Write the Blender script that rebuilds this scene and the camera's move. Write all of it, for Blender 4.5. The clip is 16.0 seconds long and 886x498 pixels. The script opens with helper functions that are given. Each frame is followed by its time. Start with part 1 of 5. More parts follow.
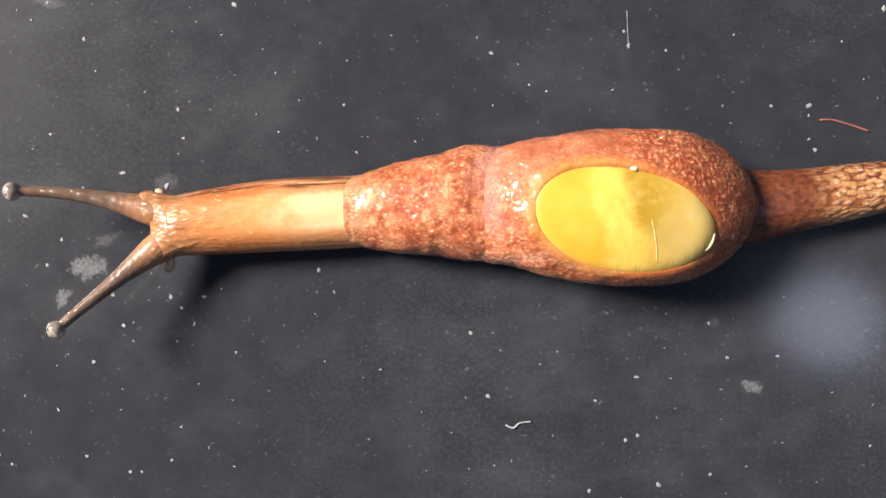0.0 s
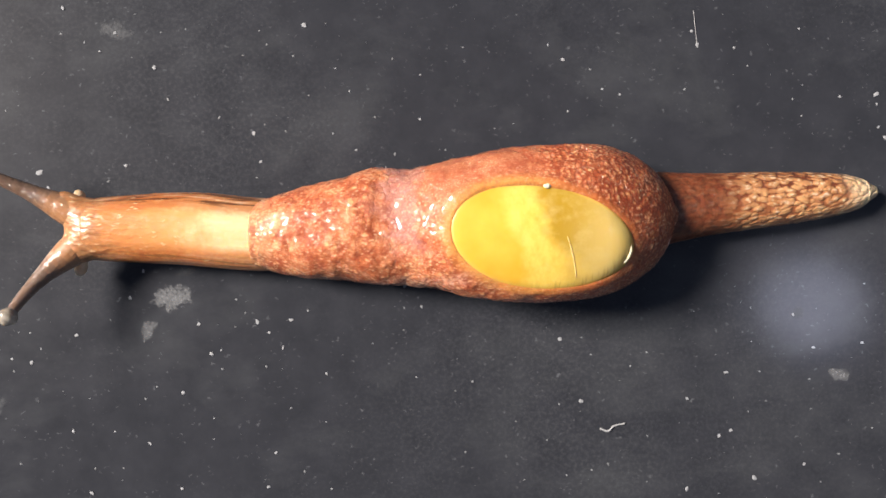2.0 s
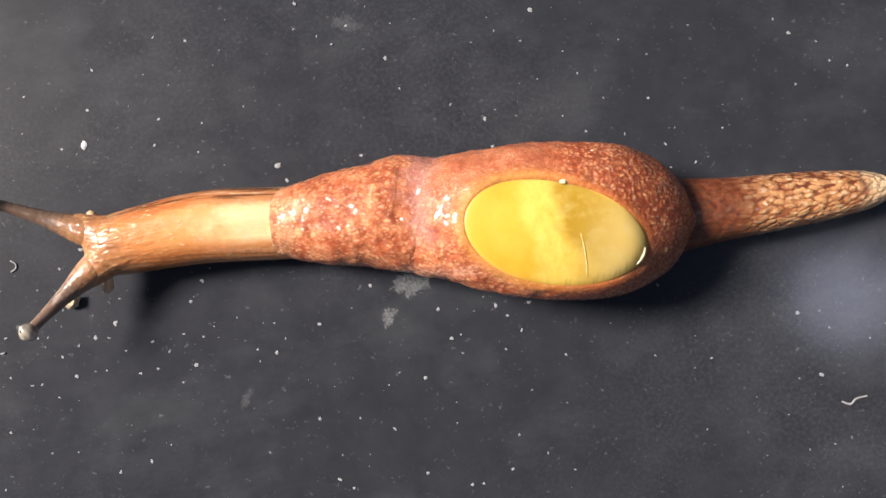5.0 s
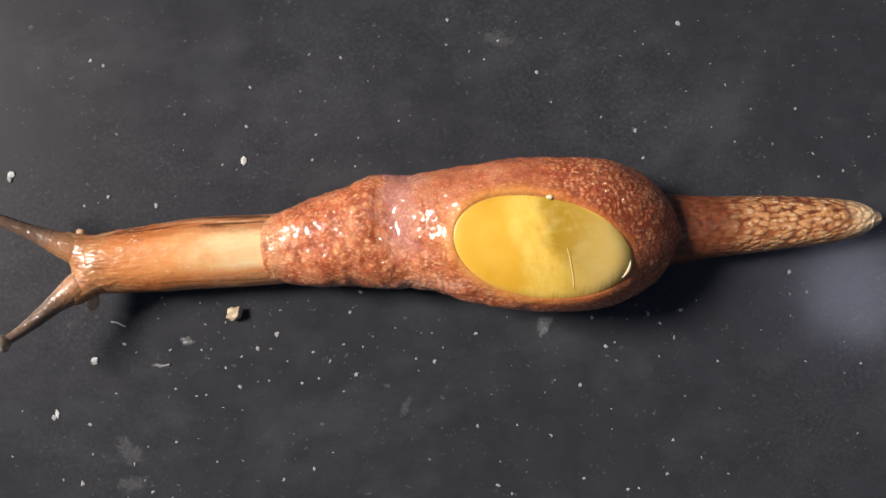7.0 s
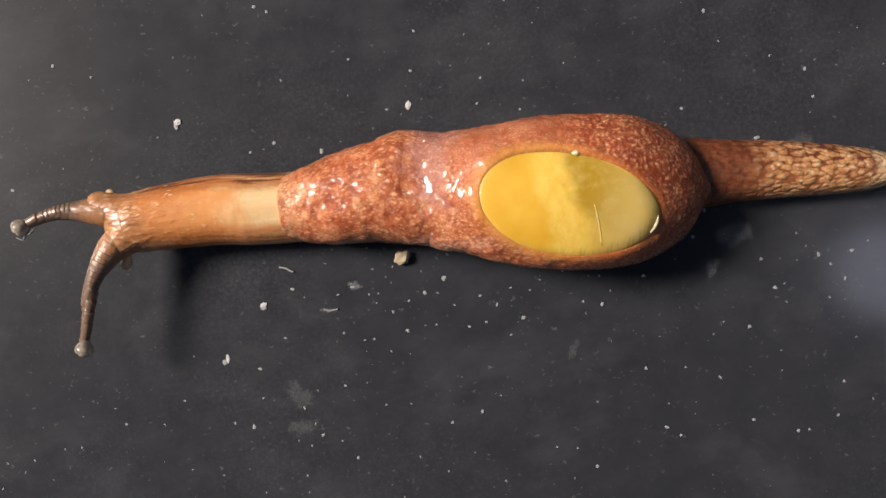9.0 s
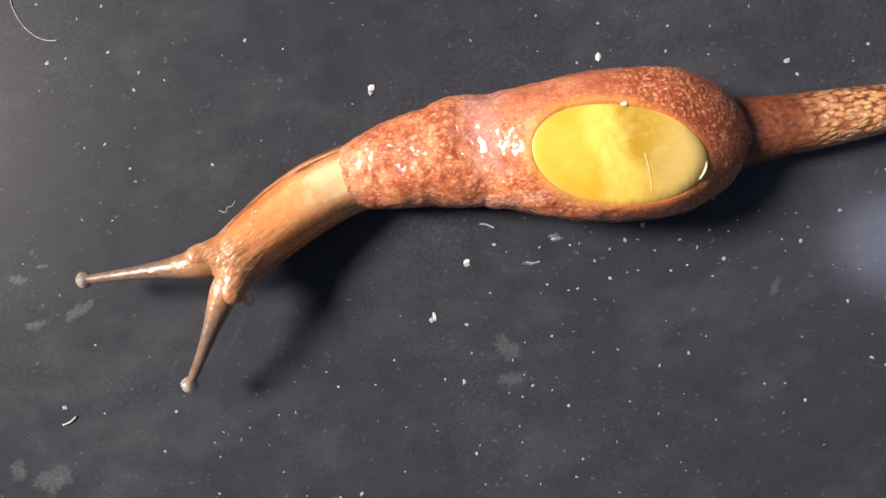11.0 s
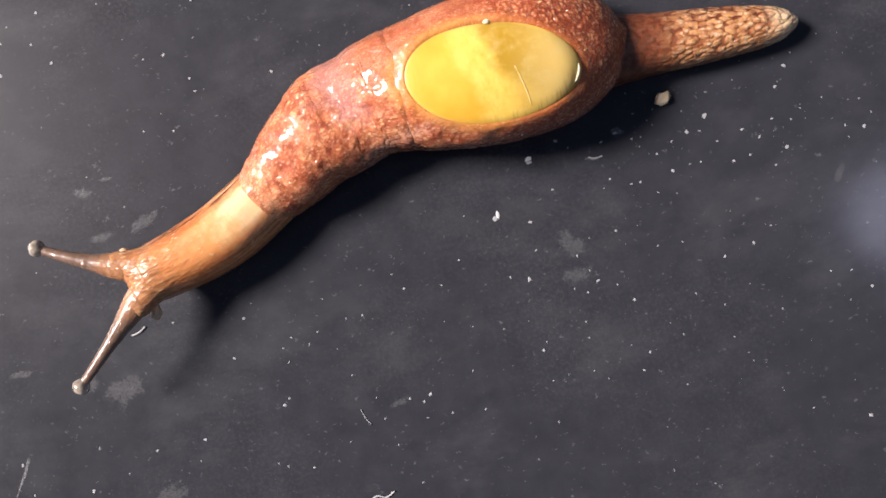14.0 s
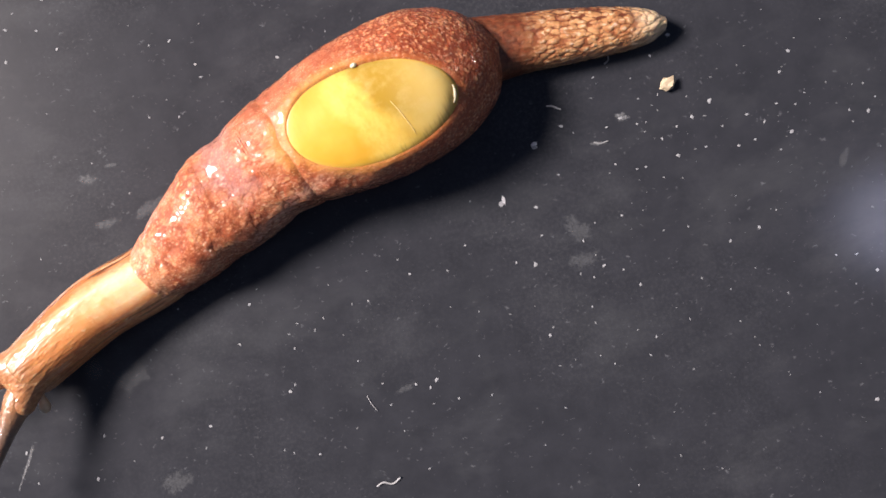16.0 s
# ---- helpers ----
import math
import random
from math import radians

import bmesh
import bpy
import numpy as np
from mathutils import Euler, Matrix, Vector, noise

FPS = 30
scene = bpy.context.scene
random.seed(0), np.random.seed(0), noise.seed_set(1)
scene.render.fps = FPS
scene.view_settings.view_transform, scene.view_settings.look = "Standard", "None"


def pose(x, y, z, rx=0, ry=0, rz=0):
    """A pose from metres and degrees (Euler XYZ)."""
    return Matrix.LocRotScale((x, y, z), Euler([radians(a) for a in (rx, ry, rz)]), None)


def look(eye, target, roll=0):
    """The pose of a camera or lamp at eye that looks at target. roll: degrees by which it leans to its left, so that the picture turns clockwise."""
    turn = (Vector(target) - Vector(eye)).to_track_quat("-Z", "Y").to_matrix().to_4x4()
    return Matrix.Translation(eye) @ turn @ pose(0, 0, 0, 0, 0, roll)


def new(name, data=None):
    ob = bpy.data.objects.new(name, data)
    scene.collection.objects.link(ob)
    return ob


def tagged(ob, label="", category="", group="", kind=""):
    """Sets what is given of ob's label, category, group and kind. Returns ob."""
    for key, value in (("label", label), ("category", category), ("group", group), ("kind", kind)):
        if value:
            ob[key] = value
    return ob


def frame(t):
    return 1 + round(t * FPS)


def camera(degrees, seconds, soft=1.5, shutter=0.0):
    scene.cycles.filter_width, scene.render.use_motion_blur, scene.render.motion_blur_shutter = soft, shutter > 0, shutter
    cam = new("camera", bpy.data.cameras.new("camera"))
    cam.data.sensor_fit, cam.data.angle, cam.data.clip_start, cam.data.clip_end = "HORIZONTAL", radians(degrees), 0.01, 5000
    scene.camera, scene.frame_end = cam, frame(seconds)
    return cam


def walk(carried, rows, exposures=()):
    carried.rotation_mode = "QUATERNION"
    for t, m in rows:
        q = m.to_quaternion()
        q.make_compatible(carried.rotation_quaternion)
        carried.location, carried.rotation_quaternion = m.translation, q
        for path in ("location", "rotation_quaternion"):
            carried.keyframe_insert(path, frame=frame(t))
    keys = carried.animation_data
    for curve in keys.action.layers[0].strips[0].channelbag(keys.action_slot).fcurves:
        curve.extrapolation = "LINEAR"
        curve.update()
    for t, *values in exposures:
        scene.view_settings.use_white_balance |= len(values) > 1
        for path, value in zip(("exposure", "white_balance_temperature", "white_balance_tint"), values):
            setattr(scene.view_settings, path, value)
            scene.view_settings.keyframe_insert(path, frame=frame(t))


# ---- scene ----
cam = camera(60, 16.0, soft=1.6)
walk(cam, [
    (0, pose(0.00000, 0.00000, 0.04850, 0.010, -0.653, -0.003)),
    (0.5, pose(-0.00552, -0.00175, 0.04844, 1.039, -2.742, -1.150)),
    (1, pose(-0.00623, 0.00016, 0.04836, 0.480, -2.322, -2.982)),
    (1.5, pose(-0.00661, 0.00037, 0.04845, 0.781, -2.160, -3.498)),
    (2, pose(-0.00660, 0.00046, 0.04834, 0.589, -2.173, -3.499)),
    (2.2, pose(-0.00653, 0.00050, 0.04834, 0.534, -1.895, -3.604)),
    (2.3, pose(-0.01069, -0.00077, 0.04818, 0.909, -1.184, -4.140)),
    (2.5, pose(-0.01218, -0.00094, 0.04810, 1.131, -1.474, -4.320)),
    (3, pose(-0.01531, -0.00077, 0.04809, 1.456, -1.159, -4.994)),
    (3.5, pose(-0.01962, -0.00079, 0.04816, 1.043, -0.568, -5.357)),
    (4, pose(-0.02020, -0.00066, 0.04836, 1.310, -0.396, -5.266)),
    (4.5, pose(-0.01988, -0.00075, 0.04840, 1.275, -0.329, -5.290)),
    (5, pose(-0.01990, -0.00012, 0.04829, 1.183, -0.318, -5.512)),
    (5.2, pose(-0.02036, 0.00077, 0.04814, 1.350, -0.557, -5.942)),
    (7.3, pose(-0.02966, 0.00154, 0.04939, 0.984, 0.425, -6.118)),
    (7.5, pose(-0.02918, 0.00136, 0.04849, 0.829, 0.667, -6.186)),
    (8, pose(-0.03010, 0.00095, 0.04858, 1.055, 0.613, -6.267)),
    (8.2, pose(-0.03414, -0.00059, 0.04879, 0.745, 0.738, -6.077)),
    (10.3, pose(-0.04380, 0.00166, 0.04980, -0.628, 2.207, -7.718)),
    (10.5, pose(-0.04778, -0.00049, 0.05000, -0.496, 2.161, -7.606)),
    (10.8, pose(-0.05270, -0.00206, 0.05042, -0.603, 1.777, -8.475)),
    (11, pose(-0.05207, -0.00094, 0.05064, -0.477, 1.636, -10.007)),
    (11.5, pose(-0.05270, -0.00186, 0.05061, -0.688, 1.713, -12.259)),
    (12, pose(-0.05265, -0.00169, 0.05062, -0.871, 1.731, -12.248)),
    (12.5, pose(-0.05264, -0.00170, 0.05062, -0.868, 1.740, -12.248)),
    (13, pose(-0.05351, -0.00329, 0.05088, -0.665, 2.068, -11.984)),
    (13.1, pose(-0.05561, -0.00527, 0.05100, -0.473, 1.908, -11.864)),
    (13.3, pose(-0.05674, -0.00644, 0.05095, -0.560, 2.004, -11.768)),
    (13.5, pose(-0.05675, -0.00628, 0.05087, -0.795, 1.971, -11.794)),
    (14, pose(-0.05670, -0.00599, 0.05096, -1.455, 2.224, -11.815)),
    (14.5, pose(-0.05685, -0.00612, 0.05092, -1.217, 2.084, -11.803)),
    (15, pose(-0.05670, -0.00623, 0.05088, -0.999, 2.076, -11.814)),
    (15.5, pose(-0.05741, -0.00690, 0.05099, -0.888, 1.913, -11.932)),
    (16, pose(-0.05766, -0.00730, 0.05101, -0.893, 1.919, -11.905)),
], exposures=[(0, 0.24, 6500, 12), (1.5, 0.19, 6500, 12), (3, 0.12, 6500, 12), (5.2, 0.08, 6500, 12), (7.3, -0.48, 6600, 12), (7.6, -0.54, 6700, 12), (8.0, -0.8, 6900, 12), (8.2, -0.83, 6900, 12),
    (10.3, 0.0, 6500, 13), (12, 0.0, 6450, 15), (13.5, 0.0, 6400, 19), (16, 0.02, 6400, 19)])

MM = 0.001

# ---- light: a near lamp on the head side, a dim sky round about ----
world = bpy.data.worlds.new("sky")
scene.world = world
world.use_nodes = True
wn = world.node_tree
sky = wn.nodes.new("ShaderNodeTexSky")
sky.sky_type, sky.sun_disc = "NISHITA", False
sky.sun_elevation, sky.sun_rotation = radians(48), radians(-68)
wn.links.new(sky.outputs[0], wn.nodes["Background"].inputs[0])
wn.nodes["Background"].inputs[1].default_value = 0.028

# a warm round lamp close by, ahead of the animal, throws the shadows
desk = new("desk_lamp_light", bpy.data.lights.new("desk_lamp_light", "AREA"))
desk.data.shape, desk.data.size, desk.data.energy, desk.data.color = "DISK", 0.26, 20.6, (1.0, 0.91, 0.82)
desk.matrix_world = look((-0.68, 0.25, 0.58), (-0.03, 0, 0))

# an added dim bluish lamp, far above and unseen, mirrors a soft blob in the board
lamp = new("blob_light", bpy.data.lights.new("blob_light", "AREA"))
lamp.data.shape, lamp.data.size, lamp.data.energy, lamp.data.color = "DISK", 0.31, 3.6, (0.72, 0.77, 1.0)
lamp.matrix_world = look((1.32, -0.24, 2.5), (0, 0, 0))


# ---- material helpers ----
class Mat:
    """A node material with short names for its steps."""

    def __init__(self, name):
        self.m = bpy.data.materials.new(name)
        self.m.use_nodes = True
        self.t = self.m.node_tree
        self.b = self.t.nodes["Principled BSDF"]

    def node(self, kind, **sets):
        n = self.t.nodes.new(kind)
        for k, v in sets.items():
            if k == "op":
                n.operation = v
            elif k == "blend":
                n.data_type, n.blend_type = "RGBA", v
            elif k == "feature":
                n.feature = v
            elif k == "attr":
                n.attribute_name = v
        return n

    def put(self, socket, v):
        if isinstance(v, bpy.types.NodeSocket):
            self.t.links.new(v, socket)
        elif v is not None:
            socket.default_value = v

    def math(self, op, a, b=None, c=None):
        n = self.node("ShaderNodeMath", op=op)
        for s, v in zip(n.inputs, (a, b, c)):
            self.put(s, v)
        return n.outputs[0]

    def scale(self, vec, s):
        n = self.node("ShaderNodeVectorMath", op="MULTIPLY")
        self.put(n.inputs[0], vec)
        n.inputs[1].default_value = s
        return n.outputs[0]

    def noise(self, vec, scale, detail=3.0, rough=0.55):
        n = self.node("ShaderNodeTexNoise")
        self.put(n.inputs["Vector"], vec)
        for k, v in (("Scale", scale), ("Detail", detail), ("Roughness", rough)):
            n.inputs[k].default_value = v
        return n.outputs[0]

    def cells(self, vec, scale, feature="F1"):
        n = self.node("ShaderNodeTexVoronoi", feature=feature)
        self.put(n.inputs["Vector"], vec)
        n.inputs["Scale"].default_value = scale
        return n.outputs[0]

    def ramp(self, fac, *stops):
        n = self.node("ShaderNodeValToRGB")
        self.put(n.inputs[0], fac)
        e = n.color_ramp.elements
        while len(e) < len(stops):
            e.new(0.5)
        for el, (at, col) in zip(e, stops):
            el.position = at
            el.color = (col, col, col, 1) if isinstance(col, (int, float)) else (*col, 1)
        return n.outputs[0]

    def mix(self, fac, a, b, blend="MIX"):
        n = self.node("ShaderNodeMix", blend=blend)
        self.put(n.inputs[0], fac)
        for s, v in ((n.inputs[6], a), (n.inputs[7], b)):
            self.put(s, (*v, 1) if isinstance(v, tuple) else v)
        return n.outputs[2]

    def span(self, v, lo, hi, a=0.0, b=1.0):
        n = self.node("ShaderNodeMapRange")
        n.interpolation_type = "SMOOTHSTEP"
        for s, x in zip(n.inputs, (v, lo, hi, a, b)):
            self.put(s, x)
        return n.outputs[0]

    def bump(self, height, dist, strength=1.0, under=None):
        n = self.node("ShaderNodeBump")
        n.inputs["Strength"].default_value = strength
        n.inputs["Distance"].default_value = dist
        self.put(n.inputs["Height"], height)
        if under is not None:
            self.put(n.inputs["Normal"], under)
        return n.outputs[0]

    def set(self, **v):
        names = dict(color="Base Color", rough="Roughness", normal="Normal", coat="Coat Weight", coat_rough="Coat Roughness",
                     sss="Subsurface Weight", sss_scale="Subsurface Scale", sss_radius="Subsurface Radius", spec="Specular IOR Level",
                     trans="Transmission Weight", ior="IOR", alpha="Alpha", metal="Metallic", coat_normal="Coat Normal")
        for k, x in v.items():
            self.put(self.b.inputs[names[k]], (*x, 1) if isinstance(x, tuple) and k == "color" else x)
        return self.m

    def rest(self):
        """The skin's place on the resting animal in millimetres: along, to the left, up."""
        a = self.node("ShaderNodeAttribute", attr="rest")
        s = self.node("ShaderNodeSeparateXYZ")
        self.t.links.new(a.outputs["Vector"], s.inputs[0])
        return a.outputs["Vector"], s.outputs


def warped(m, v, scale, amount):
    """The place v, shaken by noise, so that cells come out uneven."""
    n = m.node("ShaderNodeTexNoise")
    m.put(n.inputs["Vector"], v)
    n.inputs["Scale"].default_value = scale
    out = m.node("ShaderNodeVectorMath", op="MULTIPLY_ADD")
    m.put(out.inputs[0], n.outputs["Color"])
    out.inputs[1].default_value = (amount,) * 3
    m.put(out.inputs[2], v)
    return out.outputs[0]


def board_material():
    m = Mat("black_board")
    v = m.node("ShaderNodeTexCoord").outputs["Object"]
    big = m.noise(v, 45.0, 4.0)
    mid = m.noise(v, 420.0, 4.0, 0.65)
    fine = m.noise(v, 3800.0, 3.0, 0.7)
    col = m.mix(m.ramp(mid, (0.3, 0.0), (0.72, 1.0)), (0.0265, 0.0285, 0.0345), (0.0355, 0.0378, 0.0455))
    # a faint grey film of dried dust, in patches and tiny grains
    film = m.math("MULTIPLY", m.ramp(big, (0.45, 0.0), (0.75, 1.0)), m.ramp(fine, (0.45, 0.0), (0.8, 1.0)))
    col = m.mix(m.math("MULTIPLY", film, 0.4), col, (0.14, 0.147, 0.155))
    smudge = m.noise(m.scale(warped(m, v, 60.0, 0.006), (1.0, 1.7, 1.0)), 130.0, 5.0, 0.62)
    col = m.mix(m.ramp(smudge, (0.50, 0.0), (0.72, 0.22)), col, (0.105, 0.112, 0.118))
    w = m.scale(warped(m, v, 2600.0, 0.0007), (0.75, 1.2, 1.0))
    grains = m.ramp(m.cells(w, 1150.0), (0.05, 1.0), (0.16, 0.0))
    grains = m.math("MULTIPLY", grains, m.ramp(m.noise(v, 700.0, 2.0), (0.5, 0.0), (0.62, 1.0)))
    col = m.mix(m.math("MULTIPLY", grains, 0.3), col, (0.24, 0.25, 0.27))
    tiny = m.math("MULTIPLY", m.ramp(m.cells(w, 2300.0), (0.06, 1.0), (0.2, 0.0)), m.ramp(m.noise(v, 500.0, 3.0), (0.45, 0.0), (0.62, 1.0)))
    col = m.mix(m.math("MULTIPLY", tiny, 0.3), col, (0.22, 0.23, 0.25))
    rough = m.span(mid, 0.3, 0.75, 0.38, 0.48)
    n = m.bump(fine, 0.000006, 0.5)
    return m.set(color=col, rough=rough, normal=n, spec=0.08, coat=0.3, coat_rough=0.12)


def mantle_material(name, deep):
    m = Mat(name)
    v, (p, y, z) = m.rest()
    blot = m.noise(v, 0.8, 5.0, 0.65)
    grain = m.noise(v, 4.2, 4.0, 0.7)
    mixed = m.math("ADD", m.math("MULTIPLY", blot, 0.6), m.math("MULTIPLY", grain, 0.4))
    col = m.ramp(mixed, (0.36, (0.33, 0.064, 0.024)), (0.46, (0.54, 0.138, 0.052)), (0.54, (0.68, 0.225, 0.095)), (0.65, (0.85, 0.42, 0.22)))
    rear = m.span(p, 2.5, -2.5)
    glow = m.node("ShaderNodeAttribute", attr="lip").outputs["Fac"]
    clear = m.math("SUBTRACT", 1.0, m.math("MULTIPLY", glow, 0.85))
    bent = warped(m, v, 1.5, 0.6)
    far = m.cells(m.scale(bent, (2.5, 1.9, 2.2)), 1.0)
    fine = m.cells(m.scale(warped(m, warped(m, v, 1.5, 0.4), 5.0, 0.12), (3.7, 3.5, 3.7)), 1.0)
    seed = m.math("ADD", m.math("MULTIPLY", fine, rear), m.math("MULTIPLY", far, m.math("SUBTRACT", 1.0, rear)))
    # rear of the hump: deeper red-brown
    col = m.mix(m.math("MULTIPLY", rear, m.ramp(blot, (0.42, 0.75), (0.62, 0.4))), col, (0.44, 0.080, 0.025))
    # smooth mauve-brown skin on the right shoulder of the hump
    shoulder = m.math("MULTIPLY", m.math("MULTIPLY", m.span(p, -1.5, 1.5), m.span(p, 8.6, 6.6)), m.span(m.math("ADD", y, m.math("MULTIPLY", blot, 1.2)), 0.0, -1.6))
    col = m.mix(m.math("MULTIPLY", shoulder, 0.6), col, (0.41, 0.130, 0.068))
    # lilac-grey fold behind the front lobe
    wave = m.math("ADD", p, m.math("MULTIPLY", m.math("SUBTRACT", m.noise(v, 0.5, 3.0), 0.5), 5.0))
    band = m.math("MULTIPLY", m.span(wave, 9.2, 8.0), m.span(wave, 5.8, 7.2))
    band = m.math("MULTIPLY", band, m.math("MULTIPLY", m.span(z, 1.0, 3.4), m.span(y, 2.4, 0.6)))
    col = m.mix(m.math("MULTIPLY", band, 0.7), col, (0.40, 0.18, 0.16))
    # golden granules: dense on the rear and along the left flank, in patches on the lobe
    flank = m.span(y, 2.6, 3.6)
    patch = m.ramp(m.noise(v, 0.7, 4.0), (0.46, 0.0), (0.60, 1.0))
    patch = m.math("MULTIPLY", patch, m.math("SUBTRACT", 1.0, m.math("MAXIMUM", shoulder, band)))
    right = m.math("MULTIPLY", rear, m.span(y, 1.5, -1.0, 0.55, 1.0))
    many = m.math("MULTIPLY", clear, m.math("MAXIMUM", patch, m.math("MAXIMUM", right, m.math("MULTIPLY", flank, 0.8))))
    gold = m.math("MULTIPLY", m.math("MULTIPLY", m.ramp(seed, (0.16, 1.0), (0.42, 0.0)), many), m.ramp(m.noise(v, 2.2, 2.0), (0.42, 0.12), (0.56, 1.0)))
    col = m.mix(m.math("MULTIPLY", m.math("MULTIPLY", m.ramp(seed, (0.40, 0.0), (0.66, 1.0)), many), m.span(rear, 0.0, 1.0, 0.45, 0.7)), col, (0.20, 0.036, 0.012))
    col = m.mix(m.math("MULTIPLY", gold, 0.9), col, (0.96, 0.53, 0.23))
    # a pale worn crest along the left side, and the front lip
    ridge = m.math("ADD", m.math("MULTIPLY", m.math("SUBTRACT", p, 4.0), -0.11), m.math("SUBTRACT", y, 2.9))
    crest = m.math("MULTIPLY", m.math("MULTIPLY", m.span(m.math("ABSOLUTE", ridge), 0.55, 0.1), m.ramp(grain, (0.42, 0.2), (0.58, 1.0))), m.math("MULTIPLY", m.span(p, 2.5, 4.5), m.span(p, 11.0, 8.5)))
    col = m.mix(m.math("MULTIPLY", crest, 0.75), col, (0.80, 0.42, 0.29))
    lip = m.math("MULTIPLY", m.span(m.math("ADD", p, m.math("MULTIPLY", blot, 1.2)), 15.2, 16.3), m.span(z, 1.2, 3.0))
    col = m.mix(m.math("MULTIPLY", lip, 0.4), col, (0.82, 0.48, 0.25))
    speck = m.math("MULTIPLY", m.ramp(m.noise(v, 8.5, 3.0, 0.75), (0.56, 0.0), (0.62, 1.0)), m.ramp(blot, (0.40, 0.2), (0.58, 0.9)))
    col = m.mix(m.math("MULTIPLY", speck, 0.65), col, (0.90, 0.57, 0.34))
    # fine dark pits and wrinkles
    micro = m.cells(m.scale(warped(m, v, 3.0, 0.25), (3.2, 5.4, 5.4)), 1.0)
    patchy = m.math("SUBTRACT", m.noise(v, 1.4, 3.0), m.math("MULTIPLY", m.math("MAXIMUM", shoulder, band), 0.14))
    col = m.mix(m.math("MULTIPLY", m.ramp(micro, (0.40, 0.0), (0.60, 1.0)), m.ramp(patchy, (0.40, 0.1), (0.6, 0.6))), col, (0.30, 0.062, 0.024))
    col = m.mix(m.math("MULTIPLY", m.ramp(micro, (0.16, 1.0), (0.34, 0.0)), m.ramp(patchy, (0.40, 0.1), (0.58, 0.55))), col, (0.90, 0.55, 0.33))
    # golden translucent edge round the shell
    col = m.mix(m.math("MULTIPLY", glow, m.math("MULTIPLY", m.span(p, -3.0, 2.0, 0.75, 1.0), m.ramp(grain, (0.35, 0.4), (0.6, 0.8)))), col, m.mix(m.span(p, -3.0, 1.5), (0.60, 0.20, 0.045), (0.74, 0.34, 0.07)))
    # wet relief: rounded granules, strong on the lobe and the rear, faint on the smooth shoulder
    ball = m.math("MAXIMUM", m.math("SUBTRACT", 1.0, m.math("MULTIPLY", m.math("MULTIPLY", seed, seed), 2.2)), 0.0)
    cushion = m.math("MAXIMUM", m.math("SUBTRACT", 1.0, m.math("POWER", m.math("MULTIPLY", seed, 1.55), 5.0)), 0.0)
    front = m.math("SUBTRACT", 1.0, rear)
    dome = m.math("ADD", m.math("MULTIPLY", m.math("MULTIPLY", cushion, front), 0.55), m.math("MULTIPLY", m.math("MULTIPLY", ball, rear), 1.2))
    calm = m.math("SUBTRACT", 1.0, m.math("MULTIPLY", shoulder, 0.75))
    even = m.math("MULTIPLY", m.math("MULTIPLY", dome, m.math("MULTIPLY", calm, clear)), m.ramp(m.noise(v, 0.6, 3.0), (0.40, 0.5), (0.58, 1.0)))
    steep = m.math("MULTIPLY", m.span(p, 4.2, 5.8), m.span(p, 9.6, 8.2))
    even = m.math("MULTIPLY", even, m.math("SUBTRACT", m.math("ADD", 1.0, m.math("MULTIPLY", steep, 1.1)), m.span(p, 10.5, 13.0, 0.0, 0.3)))
    crinkle = m.noise(m.scale(v, (4.5, 6.5, 6.5)), 1.0, 3.0, 0.6)
    soft = m.bump(m.math("MULTIPLY", even, m.span(crinkle, 0.36, 0.46, 0.55, 1.0)), 0.00024, 0.85)
    bump = m.bump(crinkle, 0.00005, 0.6, m.bump(even, 0.00004, 0.7))
    return m.set(color=col, rough=0.55, spec=0.25, normal=bump, coat=1.0, coat_rough=0.07, coat_normal=soft, sss=0.32, sss_radius=(1.0, 0.42, 0.2), sss_scale=deep)


